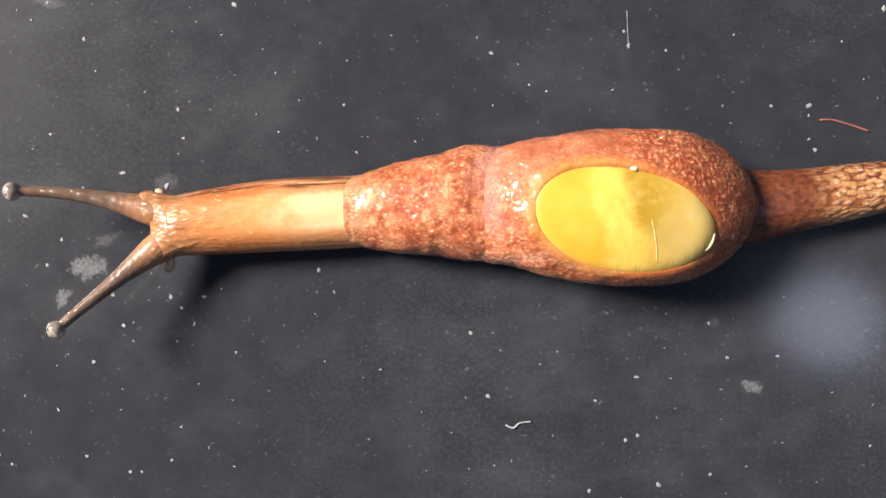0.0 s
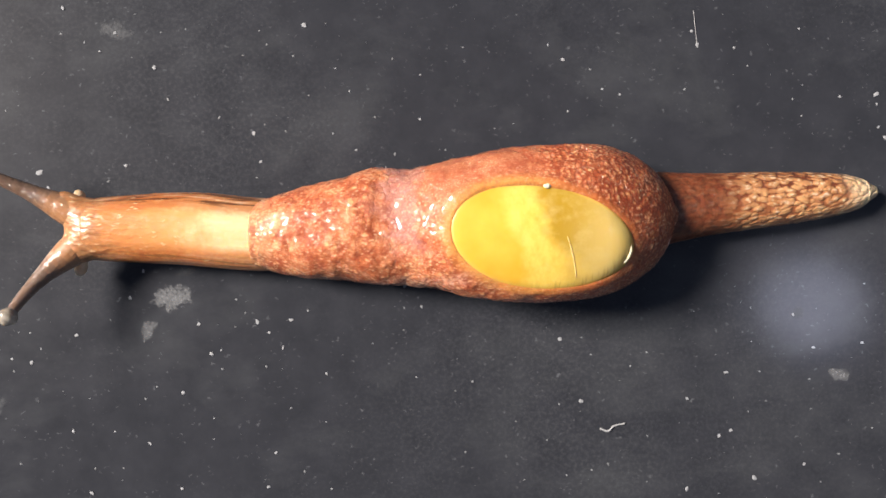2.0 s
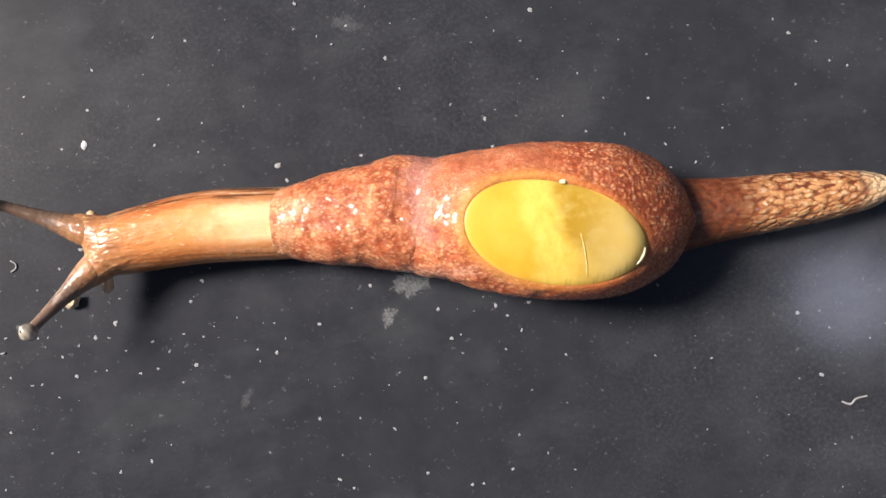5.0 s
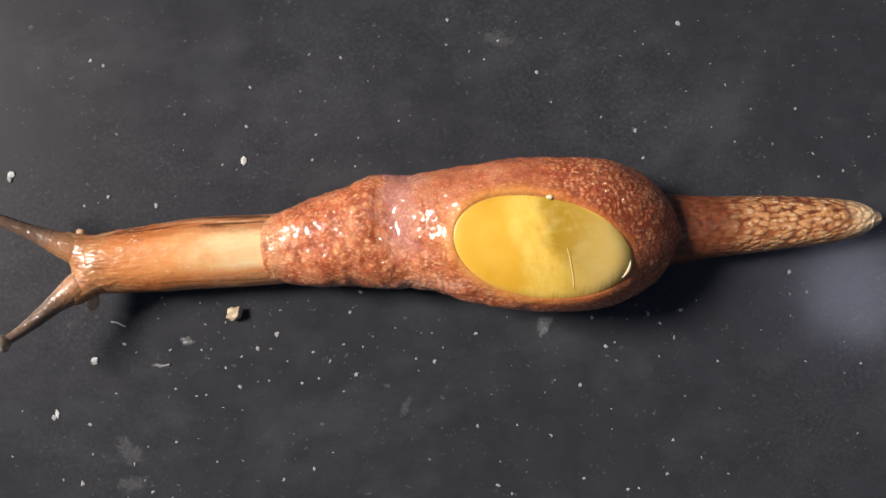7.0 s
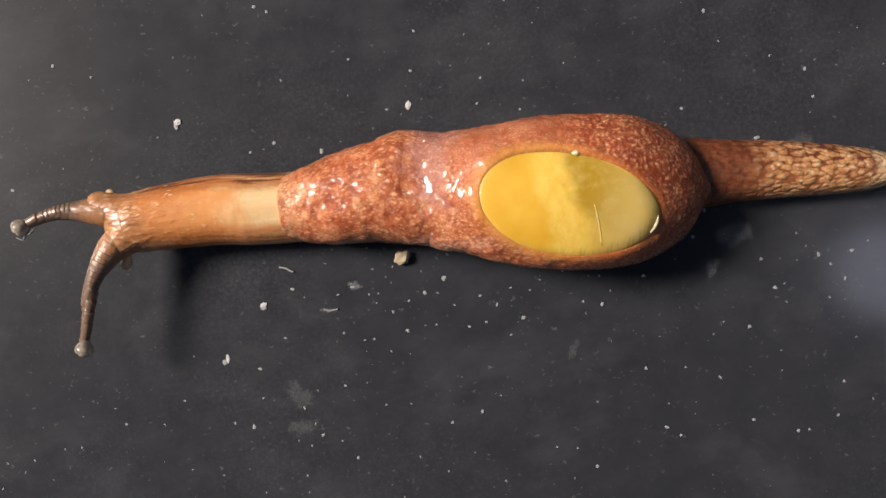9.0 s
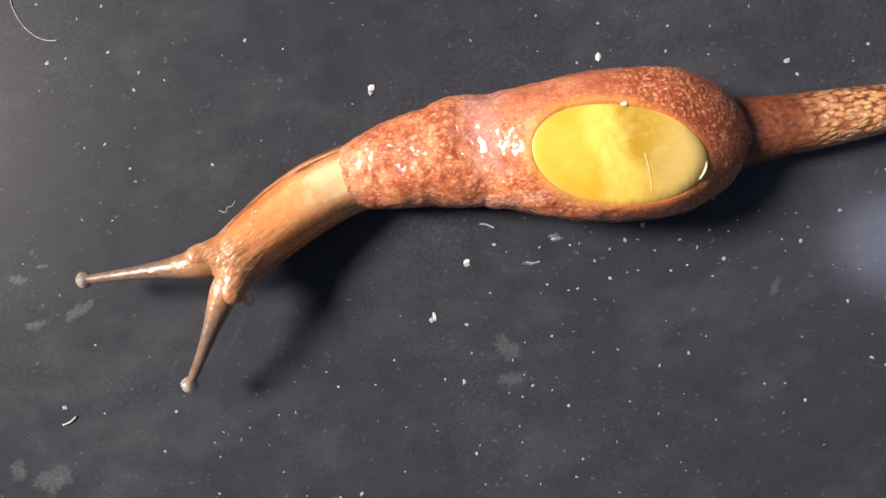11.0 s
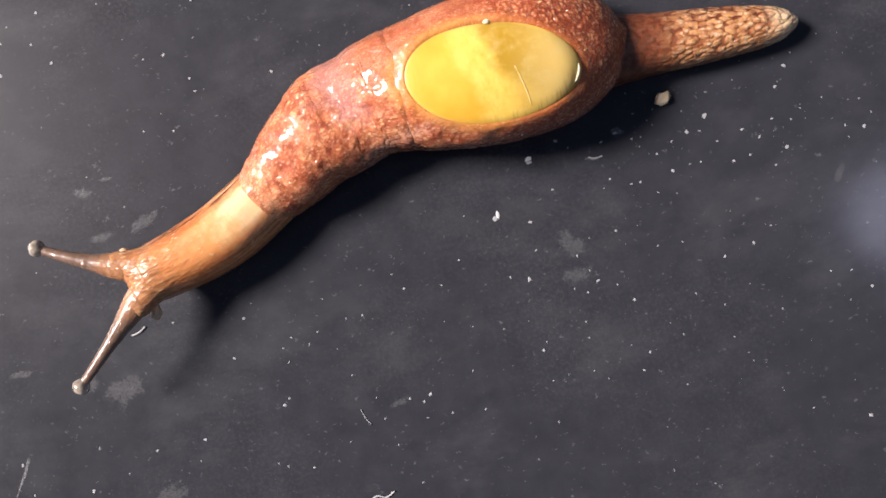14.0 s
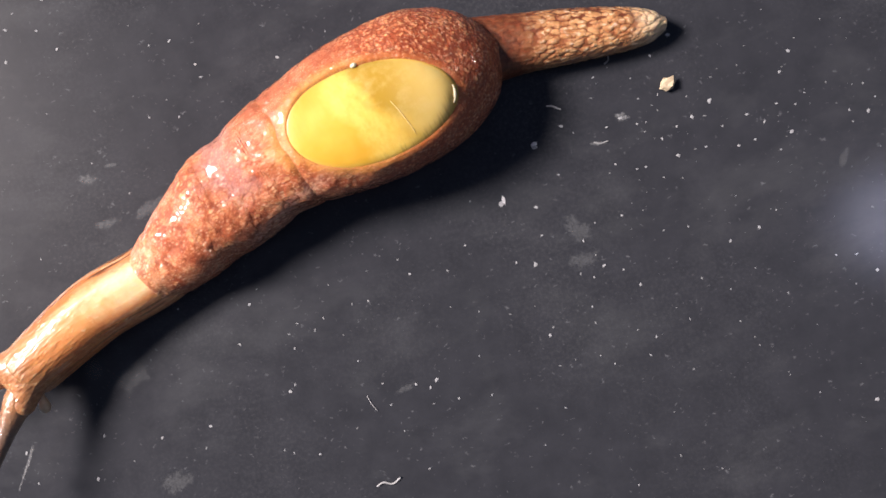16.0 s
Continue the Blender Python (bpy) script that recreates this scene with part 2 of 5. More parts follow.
def neck_material():
    m = Mat("neck_skin")
    v, (p, y, z) = m.rest()
    lines = m.noise(m.scale(v, (0.22, 1.1, 1.1)), 1.0, 3.0, 0.55)
    blot = m.noise(v, 0.8, 4.0, 0.6)
    at = m.math("ADD", p, m.math("MULTIPLY", m.math("SUBTRACT", blot, 0.5), 5.0))
    cream = m.mix(m.span(at, 17.4, 21.2), (0.97, 0.71, 0.39), (0.84, 0.37, 0.125))
    cream = m.mix(m.span(at, 20.8, 24.2), cream, (0.70, 0.265, 0.083))
    col = m.mix(m.ramp(lines, (0.42, 0.25), (0.6, 0.0)), cream, (0.82, 0.34, 0.11))
    # flanks are red-brown and grainy, reddened further for warm light scattered in the skin
    side = m.math("ABSOLUTE", y)
    grain = m.noise(m.scale(v, (2.6, 3.8, 3.8)), 1.0, 3.0, 0.6)
    off = m.math("ADD", side, m.math("MULTIPLY", m.math("SUBTRACT", lines, 0.5), 1.1))
    off = m.math("ADD", off, m.math("MULTIPLY", m.math("SUBTRACT", grain, 0.5), 0.7))
    flank = m.span(off, 0.75, 1.55)
    rust = m.mix(m.ramp(grain, (0.42, 0.0), (0.6, 1.0)), (0.66, 0.175, 0.043), (0.80, 0.30, 0.088))
    # right flank painted darker, to balance how the lamp falls on the sides
    rust = m.mix(m.span(y, -0.4, -1.2, 0.0, 0.65), rust, (0.34, 0.10, 0.028))
    col = m.mix(m.math("MULTIPLY", flank, 0.85), col, rust)
    # broken dark and pale lines along the edges
    streak = m.noise(m.scale(v, (0.25, 3.4, 3.4)), 1.0, 3.0, 0.5)
    dark = m.math("MULTIPLY", m.ramp(streak, (0.53, 0.0), (0.58, 1.0)), m.span(side, 1.25, 1.65))
    right = m.span(y, 0.6, -0.6, 0.5, 1.0)
    col = m.mix(m.math("MULTIPLY", m.math("MULTIPLY", dark, right), 0.8), col, (0.05, 0.016, 0.007))
    pale = m.math("MULTIPLY", m.ramp(streak, (0.38, 1.0), (0.44, 0.0)), m.span(side, 1.35, 1.7))
    col = m.mix(m.math("MULTIPLY", m.math("MULTIPLY", pale, right), 0.6), col, (0.88, 0.60, 0.40))
    # olive-brown head
    col = m.mix(m.math("MULTIPLY", m.span(at, 23.6, 26.6), 0.9), col, m.mix(m.ramp(grain, (0.42, 0.0), (0.6, 1.0)), (0.36, 0.155, 0.062), (0.54, 0.27, 0.12)))
    cell = m.cells(m.scale(warped(m, v, 1.5, 0.5), (1.3, 3.4, 3.4)), 1.0)
    dots = m.math("MULTIPLY", m.ramp(cell, (0.10, 1.0), (0.26, 0.0)), m.ramp(m.noise(v, 1.1, 2.0), (0.42, 0.0), (0.54, 1.0)))
    dots = m.math("MULTIPLY", dots, m.math("MAXIMUM", m.span(p, 18.0, 23.5, 0.15, 1.0), m.math("MULTIPLY", flank, 0.8)))
    col = m.mix(m.math("MULTIPLY", dots, 0.75), col, (0.95, 0.70, 0.40))
    high = m.math("MULTIPLY", m.ramp(cell, (0.0, 1.0), (0.5, 0.0)), m.span(p, 19.5, 23.5, 0.2, 1.0))
    furrow = m.math("MULTIPLY", m.noise(m.scale(v, (1.1, 3.2, 3.2)), 1.0, 2.0, 0.5), m.span(p, 20.5, 25.5, 0.06, 1.0))
    soft = m.bump(high, 0.00003, 0.7, m.bump(furrow, 0.00013, 0.8, m.bump(lines, 0.00006, 0.6)))
    return m.set(color=col, rough=0.42, normal=soft, coat=0.55, coat_rough=0.10, coat_normal=soft, sss=0.3, sss_radius=(1.0, 0.5, 0.22), sss_scale=0.0003)


def tail_material():
    m = Mat("tail_skin")
    v, (p, y, z) = m.rest()
    w = m.scale(warped(m, v, 1.3, 0.42), (1.75, 3.7, 3.7))
    far = m.cells(w, 1.0)
    cell = m.math("SUBTRACT", 1.0, m.math("MULTIPLY", m.math("MULTIPLY", far, far), 1.7))
    tone = m.noise(v, 0.9, 3.0)
    knob = m.mix(m.ramp(tone, (0.32, 0.0), (0.70, 1.0)), (0.40, 0.15, 0.052), (0.78, 0.42, 0.18))
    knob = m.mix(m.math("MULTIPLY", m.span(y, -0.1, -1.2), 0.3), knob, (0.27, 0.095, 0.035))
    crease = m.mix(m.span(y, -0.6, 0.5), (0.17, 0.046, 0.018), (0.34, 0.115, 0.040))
    col = m.mix(m.ramp(cell, (0.12, 0.0), (0.55, 1.0)), crease, knob)
    bright = m.math("MULTIPLY", m.ramp(cell, (0.70, 0.0), (0.92, 1.0)), m.ramp(m.noise(v, 2.2, 2.0), (0.48, 0.0), (0.60, 0.8)))
    col = m.mix(bright, col, (0.90, 0.66, 0.42))
    # smooth red-brown root beneath the hump, painted darker for the hump's shadow; pale worn tip
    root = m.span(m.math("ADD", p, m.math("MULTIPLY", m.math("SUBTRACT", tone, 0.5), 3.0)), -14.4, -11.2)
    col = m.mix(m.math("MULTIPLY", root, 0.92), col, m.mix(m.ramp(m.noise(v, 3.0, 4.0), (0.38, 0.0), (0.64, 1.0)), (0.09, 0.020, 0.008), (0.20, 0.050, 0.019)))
    tip = m.span(m.math("ADD", p, m.math("MULTIPLY", m.math("SUBTRACT", tone, 0.5), 2.5)), -19.3, -21.2)
    col = m.mix(m.math("MULTIPLY", tip, 0.85), col, (0.94, 0.70, 0.42))
    bump = m.bump(m.math("MULTIPLY", m.math("MAXIMUM", cell, 0.0), m.math("SUBTRACT", 1.0, m.math("MULTIPLY", root, 0.7))), 0.00012, 0.75)
    bump = m.bump(m.noise(v, 7.0, 2.0), 0.00004, 0.6, bump)
    return m.set(color=col, rough=0.45, normal=bump, coat=m.math("SUBTRACT", 1.0, m.math("MULTIPLY", root, 0.8)), coat_rough=0.08, coat_normal=bump, sss=0.12, sss_radius=(1.0, 0.45, 0.2), sss_scale=0.0006)


def shell_material():
    m = Mat("shell")
    v, (p, y, z) = m.rest()
    wob = m.noise(v, 0.5, 3.0, 0.6)
    fuzz = m.noise(m.scale(v, (2.2, 1.3, 1.0)), 1.0, 5.0, 0.65)
    at = m.math("ADD", p, m.math("MULTIPLY", m.math("SUBTRACT", wob, 0.5), 2.4))
    at = m.math("ADD", at, m.math("MULTIPLY", m.math("SUBTRACT", y, 0.85), 0.22))
    at = m.math("ADD", at, m.math("MULTIPLY", m.math("SUBTRACT", fuzz, 0.5), 0.5))
    rear = m.span(at, 0.35, m.math("ADD", -0.9, m.math("MULTIPLY", m.math("MAXIMUM", m.math("SUBTRACT", y, 0.6), 0.0), -0.9)))
    yellow = m.mix(m.ramp(m.noise(v, 0.4, 3.0), (0.35, 0.0), (0.65, 1.0)), (0.76, 0.42, 0.036), (0.82, 0.50, 0.065))
    yellow = m.mix(m.math("MULTIPLY", m.math("MULTIPLY", m.span(at, 1.8, 0.9), m.ramp(fuzz, (0.35, 0.4), (0.6, 1.0))), 0.7), yellow, (0.90, 0.68, 0.16))
    olive = m.mix(m.span(m.math("ADD", p, m.math("MULTIPLY", y, -0.35)), -0.9, -4.6), (0.45, 0.275, 0.020), (0.66, 0.475, 0.14))
    olive = m.mix(m.math("MULTIPLY", m.ramp(m.noise(v, 1.1, 4.0, 0.6), (0.45, 0.0), (0.7, 1.0)), 0.45), olive, (0.70, 0.54, 0.20))
    col = m.mix(rear, yellow, olive)
    rim = m.node("ShaderNodeAttribute", attr="rim").outputs["Fac"]
    col = m.mix(m.math("MULTIPLY", m.span(rim, 0.93, 1.0), 0.75), col, (0.82, 0.48, 0.09))
    # short dark ridges along the left rear rim
    hair = m.math("MULTIPLY", m.ramp(m.noise(m.scale(v, (6.5, 0.7, 0.5)), 1.0, 2.0, 0.5), (0.54, 0.0), (0.60, 1.0)), m.math("MULTIPLY", m.span(rim, 0.78, 0.93), m.math("MULTIPLY", m.span(y, 1.6, 2.4), m.span(p, 1.0, -0.6))))
    col = m.mix(m.math("MULTIPLY", hair, 0.35), col, (0.34, 0.17, 0.03))
    ripple = m.noise(m.scale(v, (2.2, 0.35, 0.4)), 1.0, 2.0)
    n = m.bump(ripple, 0.00002, 0.5)
    return m.set(color=col, rough=0.45, spec=0.35, normal=n, coat=0.12, coat_rough=0.08, sss=0.2, sss_radius=(1.0, 0.7, 0.2), sss_scale=0.0008)


def plain(name, color, rough, grain=0.25, scale=900.0, **more):
    m = Mat(name)
    v = m.node("ShaderNodeTexCoord").outputs["Object"]
    f = m.noise(v, scale, 3.0)
    dark = tuple(c * (1 - grain) for c in color)
    lite = tuple(min(1.0, c * (1 + grain)) for c in color)
    col = m.mix(m.ramp(f, (0.35, 0.0), (0.65, 1.0)), dark, lite)
    return m.set(color=col, rough=rough, normal=m.bump(f, 0.00003, 0.5), **more)


def stalk_material():
    m = Mat("tentacle_skin")
    v, (p, y, z) = m.rest()
    tone = m.noise(v, 1.6, 3.0)
    at = m.math("ADD", p, m.math("MULTIPLY", m.math("SUBTRACT", tone, 0.5), 3.0))
    col = m.mix(m.span(at, 27.4, 30.6), (0.45, 0.215, 0.095), (0.20, 0.125, 0.085))
    col = m.mix(m.math("MULTIPLY", m.ramp(tone, (0.45, 0.0), (0.66, 0.5)), m.span(p, 29.5, 32.0)), col, (0.12, 0.062, 0.036))
    cell = m.cells(m.scale(warped(m, v, 1.5, 0.3), (2.2, 4.6, 4.6)), 1.0)
    dots = m.math("MULTIPLY", m.ramp(cell, (0.10, 1.0), (0.26, 0.0)), m.ramp(m.noise(v, 1.1, 2.0), (0.44, 0.0), (0.56, 0.6)))
    col = m.mix(m.math("MULTIPLY", dots, m.span(p, 31.0, 28.0, 0.2, 0.5)), col, (0.86, 0.60, 0.34))
    soft = m.bump(m.ramp(cell, (0.0, 1.0), (0.55, 0.0)), 0.00003, 0.7)
    wet = m.cells(m.scale(warped(m, v, 1.5, 0.3), (3.2, 2.4, 2.4)), 1.0)
    wet = m.bump(m.math("SUBTRACT", 1.0, m.math("MULTIPLY", wet, wet)), 0.00016, 0.9)
    return m.set(color=col, rough=0.32, normal=soft, coat=1.0, coat_rough=0.07, coat_normal=wet, sss=0.25, sss_radius=(1.0, 0.6, 0.35), sss_scale=0.0003)


BOARD = board_material()
MANTLE = mantle_material("mantle_skin", 0.0004)
HUMP = mantle_material("hump_skin", 0.0009)
NECK = neck_material()
TAIL = tail_material()
SHELL = shell_material()
STALK = stalk_material()
BULB = plain("tentacle_bulb", (0.50, 0.44, 0.36), 0.10, 0.5, 2000.0, coat=1.0, coat_rough=0.05, trans=0.3, ior=1.36, sss=0.3, sss_radius=(1.0, 0.8, 0.5), sss_scale=0.0004)
PUPIL = plain("eye_black", (0.012, 0.011, 0.011), 0.15, 0.1)
NUB = plain("feeler_skin", (0.74, 0.52, 0.32), 0.3, 0.15, 1500.0, coat=0.8, coat_rough=0.08, sss=0.3, sss_radius=(1.0, 0.7, 0.4), sss_scale=0.0004)
# mucus of the rear rim, and the pale bead that stands for a highlight
MUCUS_GLINT = plain("mucus", (0.86, 0.76, 0.50), 0.12, 0.08, 1500.0, coat=1.0, coat_rough=0.04, sss=0.2, sss_radius=(1.0, 0.8, 0.4), sss_scale=0.0004)
LINE = plain("shell_ridge", (0.90, 0.68, 0.28), 0.25, 0.1, coat=1.0, coat_rough=0.08)
DUST = plain("pale_dust", (0.34, 0.35, 0.365), 0.6, 0.25, 4000.0)
FAINT = plain("grey_dust", (0.20, 0.21, 0.22), 0.6, 0.5, 900.0)
CHIP = plain("white_chip", (0.64, 0.65, 0.66), 0.5, 0.15, 3000.0)
SAND = plain("sand_grain", (0.62, 0.50, 0.33), 0.45, 0.4, 1600.0)
FIBRE = plain("fibre_grey", (0.36, 0.365, 0.37), 0.5, 0.2)
RUST = plain("fibre_red", (0.34, 0.13, 0.10), 0.5, 0.2)


# ---- board ----
def mesh_object(name, verts, faces, material, parent=None, label="", smooth=True):
    me = bpy.data.meshes.new(name)
    me.from_pydata([tuple(v) for v in verts], [], faces)
    me.materials.append(material)
    if smooth:
        me.polygons.foreach_set("use_smooth", [True] * len(me.polygons))
    ob = new(name, me)
    if parent:
        ob.parent = parent
    return tagged(ob, label) if label else ob


def build_board():
    long, wide, thick = 1.5, 1.1, 0.03
    bm = bmesh.new()
    bmesh.ops.create_cube(bm, size=1.0, matrix=Matrix.Translation((0, 0, -thick / 2)) @ Matrix.Diagonal((long, wide, thick, 1)))
    me = bpy.data.meshes.new("ground")
    bm.to_mesh(me)
    bm.free()
    me.materials.append(BOARD)
    return tagged(new("ground", me), "black dusty matt board on which the animal crawls", "board", kind="structure")


build_board()


# ---- the animal ----
def hashed(i, j, k, salt):
    h = (i * 73856093) ^ (j * 19349663) ^ (k * 83492791) ^ (salt * 2654435)
    h = (h ^ (h >> 13)) * 1274126177
    return ((h ^ (h >> 16)) & 0xFFFF) / 65535.0


def knobs(q):
    """Distance from each row of q to the nearest of scattered seeds, one to a unit cell."""
    c = np.floor(q).astype(np.int64)
    best = np.full(len(q), 9.0)
    for dx in (-1, 0, 1):
        for dy in (-1, 0, 1):
            for dz in (-1, 0, 1):
                n = c + (dx, dy, dz)
                seed = n + np.stack([hashed(n[:, 0], n[:, 1], n[:, 2], s) for s in (1, 2, 3)], -1)
                best = np.minimum(best, ((seed - q) ** 2).sum(1))
    return np.sqrt(best)


def table(*pairs):
    xs, ys = np.array(pairs[::2], float), np.array(pairs[1::2], float)

    def value(p):
        return sum(np.interp(p + d, xs, ys) for d in (-0.45, -0.15, 0.15, 0.45)) / 4
    return value


# half width and height along the body, in millimetres; 0 lies below the middle of the shell, the head is ahead (+)
body_w = table(-22.2, 0.3, -21.9, 0.65, -21.3, 0.98, -20.4, 1.22, -19.6, 1.34, -18, 1.52, -15, 1.74, -12, 1.88, -10, 2.08, -8, 2.35, -6, 2.5)
body_h = table(-22.2, 1.3, -21.8, 1.75, -21.0, 2.1, -19.8, 2.35, -18, 2.6, -14, 2.9, -10, 3.1, -6, 3.2)
hump_w = table(-9.25, 0.25, -8.75, 1.6, -8.0, 2.72, -6.6, 3.66, -4.8, 4.32, -2.6, 4.62, -0.5, 4.66, 1.9, 4.4, 3.6, 4.1, 5.2, 3.74, 6.9, 3.54, 8.2, 3.47,
               9.0, 3.40, 10.2, 3.17, 12.0, 2.90, 13.5, 2.66, 14.8, 2.38, 15.5, 2.2, 16.1, 2.0)
hump_h = table(-9.25, 2.6, -8.6, 3.8, -7.4, 5.2, -5.5, 6.4, -3.5, 7.2, -1.0, 7.5, 1.5, 7.45, 3.5, 7.2, 5.4, 6.75, 6.6, 6.05, 7.4, 5.5, 8.2, 5.25, 9.5, 5.3, 12.0, 5.0, 14.0, 4.6, 15.3, 4.25, 16.1, 3.9)
neck_w = table(13, 2.08, 16, 2.2, 19, 2.22, 22, 2.12, 24.5, 1.96, 26, 1.85, 27, 1.7)
neck_h = table(13, 3.6, 16, 3.7, 19, 3.7, 22.5, 3.55, 25, 3.4, 26, 3.3, 27, 3.1)

hump_y = table(-9, -0.1, 3, -0.05, 7.5, 0.0, 9, 0.0)
SHELL_TILT, SHELL_X, SHELL_Y, SHELL_A, SHELL_B = radians(-11.5), -0.22, 0.91, 5.06, 2.86


def belly(p):
    """How high the body is widest, as a share of its height."""
    return np.interp(p, (-9.3, -7.5, -4.0, 5.0, 10.0, 14.0), (0.30, 0.42, 0.56, 0.56, 0.48, 0.42))


def shell_r(x, y):
    """1 on the rim of the shell's oval."""
    c, s = math.cos(SHELL_TILT), math.sin(SHELL_TILT)
    u, v = c * (x - SHELL_X) + s * (y - SHELL_Y), -s * (x - SHELL_X) + c * (y - SHELL_Y)
    return np.sqrt((u / SHELL_A) ** 2 + (v / (SHELL_B * (1 + 0.10 * u / SHELL_A))) ** 2)


def roof(p, y, w, h):
    k = belly(p)
    return k * h(p) + (1 - k) * h(p) * np.sqrt(np.clip(1 - np.abs((y - hump_y(p)) / w(p)) ** 2.3, 0, 1))


def shell_z(x, y):
    """The shell's surface: flatter than the hump, with its edge tucked beneath the mantle's lip."""
    r = shell_r(x, y)
    rim = roof(x, y, hump_w, hump_h)
    flat = 7.22 - 0.011 * (x + 0.8) ** 2 - 0.075 * (y - 0.2) ** 2
    k = np.clip((r - 0.70) / 0.35, 0, 1) ** 2
    return flat * (1 - k) + (rim - 0.035) * k - 0.4 * np.clip(r - 1.0, 0, 1) / 0.1


def relief(kind, q):
    """Height of the skin's granules in millimetres."""
    p = q[:, 0]
    if kind == "mantle":
        rear = np.clip((1.5 - p) / 5, 0, 1)
        bend = np.array([noise.noise_vector(Vector(r) * 1.3) for r in q]) * 0.35
        coarse = np.clip(0.62 - knobs((q + bend) * (2.4, 2.0, 2.4)), 0, 1)
        fine = np.clip(0.62 - knobs((q + bend) * 4.6 + 7), 0, 1)
        swell = np.array([noise.noise(Vector(r) * 0.5) + 0.6 * noise.noise(Vector(r) * 1.5) for r in q])
        where = np.array([0.65 + 0.9 * noise.noise(Vector(r) * 0.6 + Vector((9, 3, 1))) for r in q])
        return 0.03 * np.clip(where, 0.1, 1.2) * coarse * (1 - rear) + 0.055 * fine * rear + (0.11 - 0.05 * rear) * swell
    if kind == "tail":
        bend = np.array([noise.noise_vector(Vector(r) * 1.1) for r in q]) * 0.4
        return 0.05 * np.clip(0.7 - knobs((q + bend) * (1.3, 3.0, 3.0)), 0, 1)
    swell = np.array([noise.noise(Vector((r[0] * 0.25, r[1] * 1.6, r[2] * 1.6))) for r in q])
    return 0.03 * swell + 0.03 * np.clip(0.6 - knobs(q * (1.4, 3.2, 3.2)), 0, 1)


def skin(name, lo, hi, over, w, h, kind, material, parent, label="", step=0.11, around=150, tuck=0.05, sink=0.0):
    """A ring of the body from lo to hi, which runs on by `over` at both ends, shrunk, beneath its neighbours."""
    mid = (lo + hi) / 2
    ps = np.arange(max(lo - over, -22.6), hi + over + 1e-6, step)
    th = np.linspace(0, 2 * np.pi, around, endpoint=False)
    P, T = np.meshgrid(ps, th, indexing="ij")
    out = np.maximum(np.maximum(lo - P, P - hi), 0) / max(over, 1e-6)
    W, H = w(P), h(P)
    c, s = np.cos(T), np.sin(T)
    C = hump_y(P) if kind == "mantle" else 0 * P
    if kind == "mantle":  # a shoulder on the right side before the fold, and a dip behind it
        W = W + np.where(c < 0, 0.17 * np.exp(-((P - 9.3) / 1.2) ** 2) - 0.16 * np.exp(-((P - 7.3) / 0.7) ** 2) - 0.28 * np.exp(-((P + 1.5) / 4.0) ** 2), 0.1 * np.exp(-((P + 2.0) / 5.0) ** 2) - 0.26 * np.exp(-((P - 6.2) / 1.25) ** 2))
    Y = W * c
    B = belly(P) if kind == "mantle" else 0.4
    Z = np.where(s >= 0, B * H + (1 - B) * H * np.sqrt(np.clip(1 - np.abs(c) ** 2.3, 0, 1)), B * H * (1 - np.abs(s) ** 0.55))
    low = np.clip(1 - Z / (B * H), 0, 1)
    Y = Y * (1 + (0.06 if kind == "mantle" else 0.0) * low * (1 - low)) + C  # the foot bulges out beneath
    q = np.stack([P, Y, Z], -1).reshape(-1, 3)
    centre = np.stack([P, C, B * H], -1).reshape(-1, 3)
    away = q - centre
    away /= np.linalg.norm(away, axis=1, keepdims=True) + 1e-9
    lift = relief(kind, q) * np.clip(q[:, 2] / 0.6, 0, 1)
    if kind == "mantle" and lo < 0:
        r = shell_r(q[:, 0], q[:, 1])
        up = q[:, 2] > 4.0
        lip = 0.05 * np.exp(-((r - 1.09) / 0.07) ** 2) - 0.65 * np.clip((1.01 - r) / 0.12, 0, 1)
        lift = np.where(up, lift * np.clip((r - 0.98) / 0.1, 0, 1) + lip, lift)
    edge = np.exp(-((shell_r(q[:, 0], q[:, 1]) - 1.01) / 0.11) ** 2) * (q[:, 2] > 4.4)
    shrink = (sink + tuck * (0.4 * out + 1.0 * out ** 2)).reshape(-1, 1)
    pts = centre + (q - centre) * (1 - shrink) + away * lift[:, None]
    pts[:, 2] = np.maximum(pts[:, 2], 0.0)
    n, k = len(ps), around
    faces = [(i * k + j, i * k + (j + 1) % k, (i + 1) * k + (j + 1) % k, (i + 1) * k + j) for i in range(n - 1) for j in range(k)]
    faces.append(tuple(range(k))[::-1])
    faces.append(tuple((n - 1) * k + j for j in range(k)))
    ob = mesh_object(name, (pts - (mid, 0, 0)) * MM, faces, material, parent, label)
    if kind == "mantle":
        ob.data.attributes.new("lip", "FLOAT", "POINT").data.foreach_set("value", edge.astype(np.float32))
    at = ob.data.attributes.new("rest", "FLOAT_VECTOR", "POINT")
    at.data.foreach_set("vector", q.astype(np.float32).ravel())
    return ob, mid


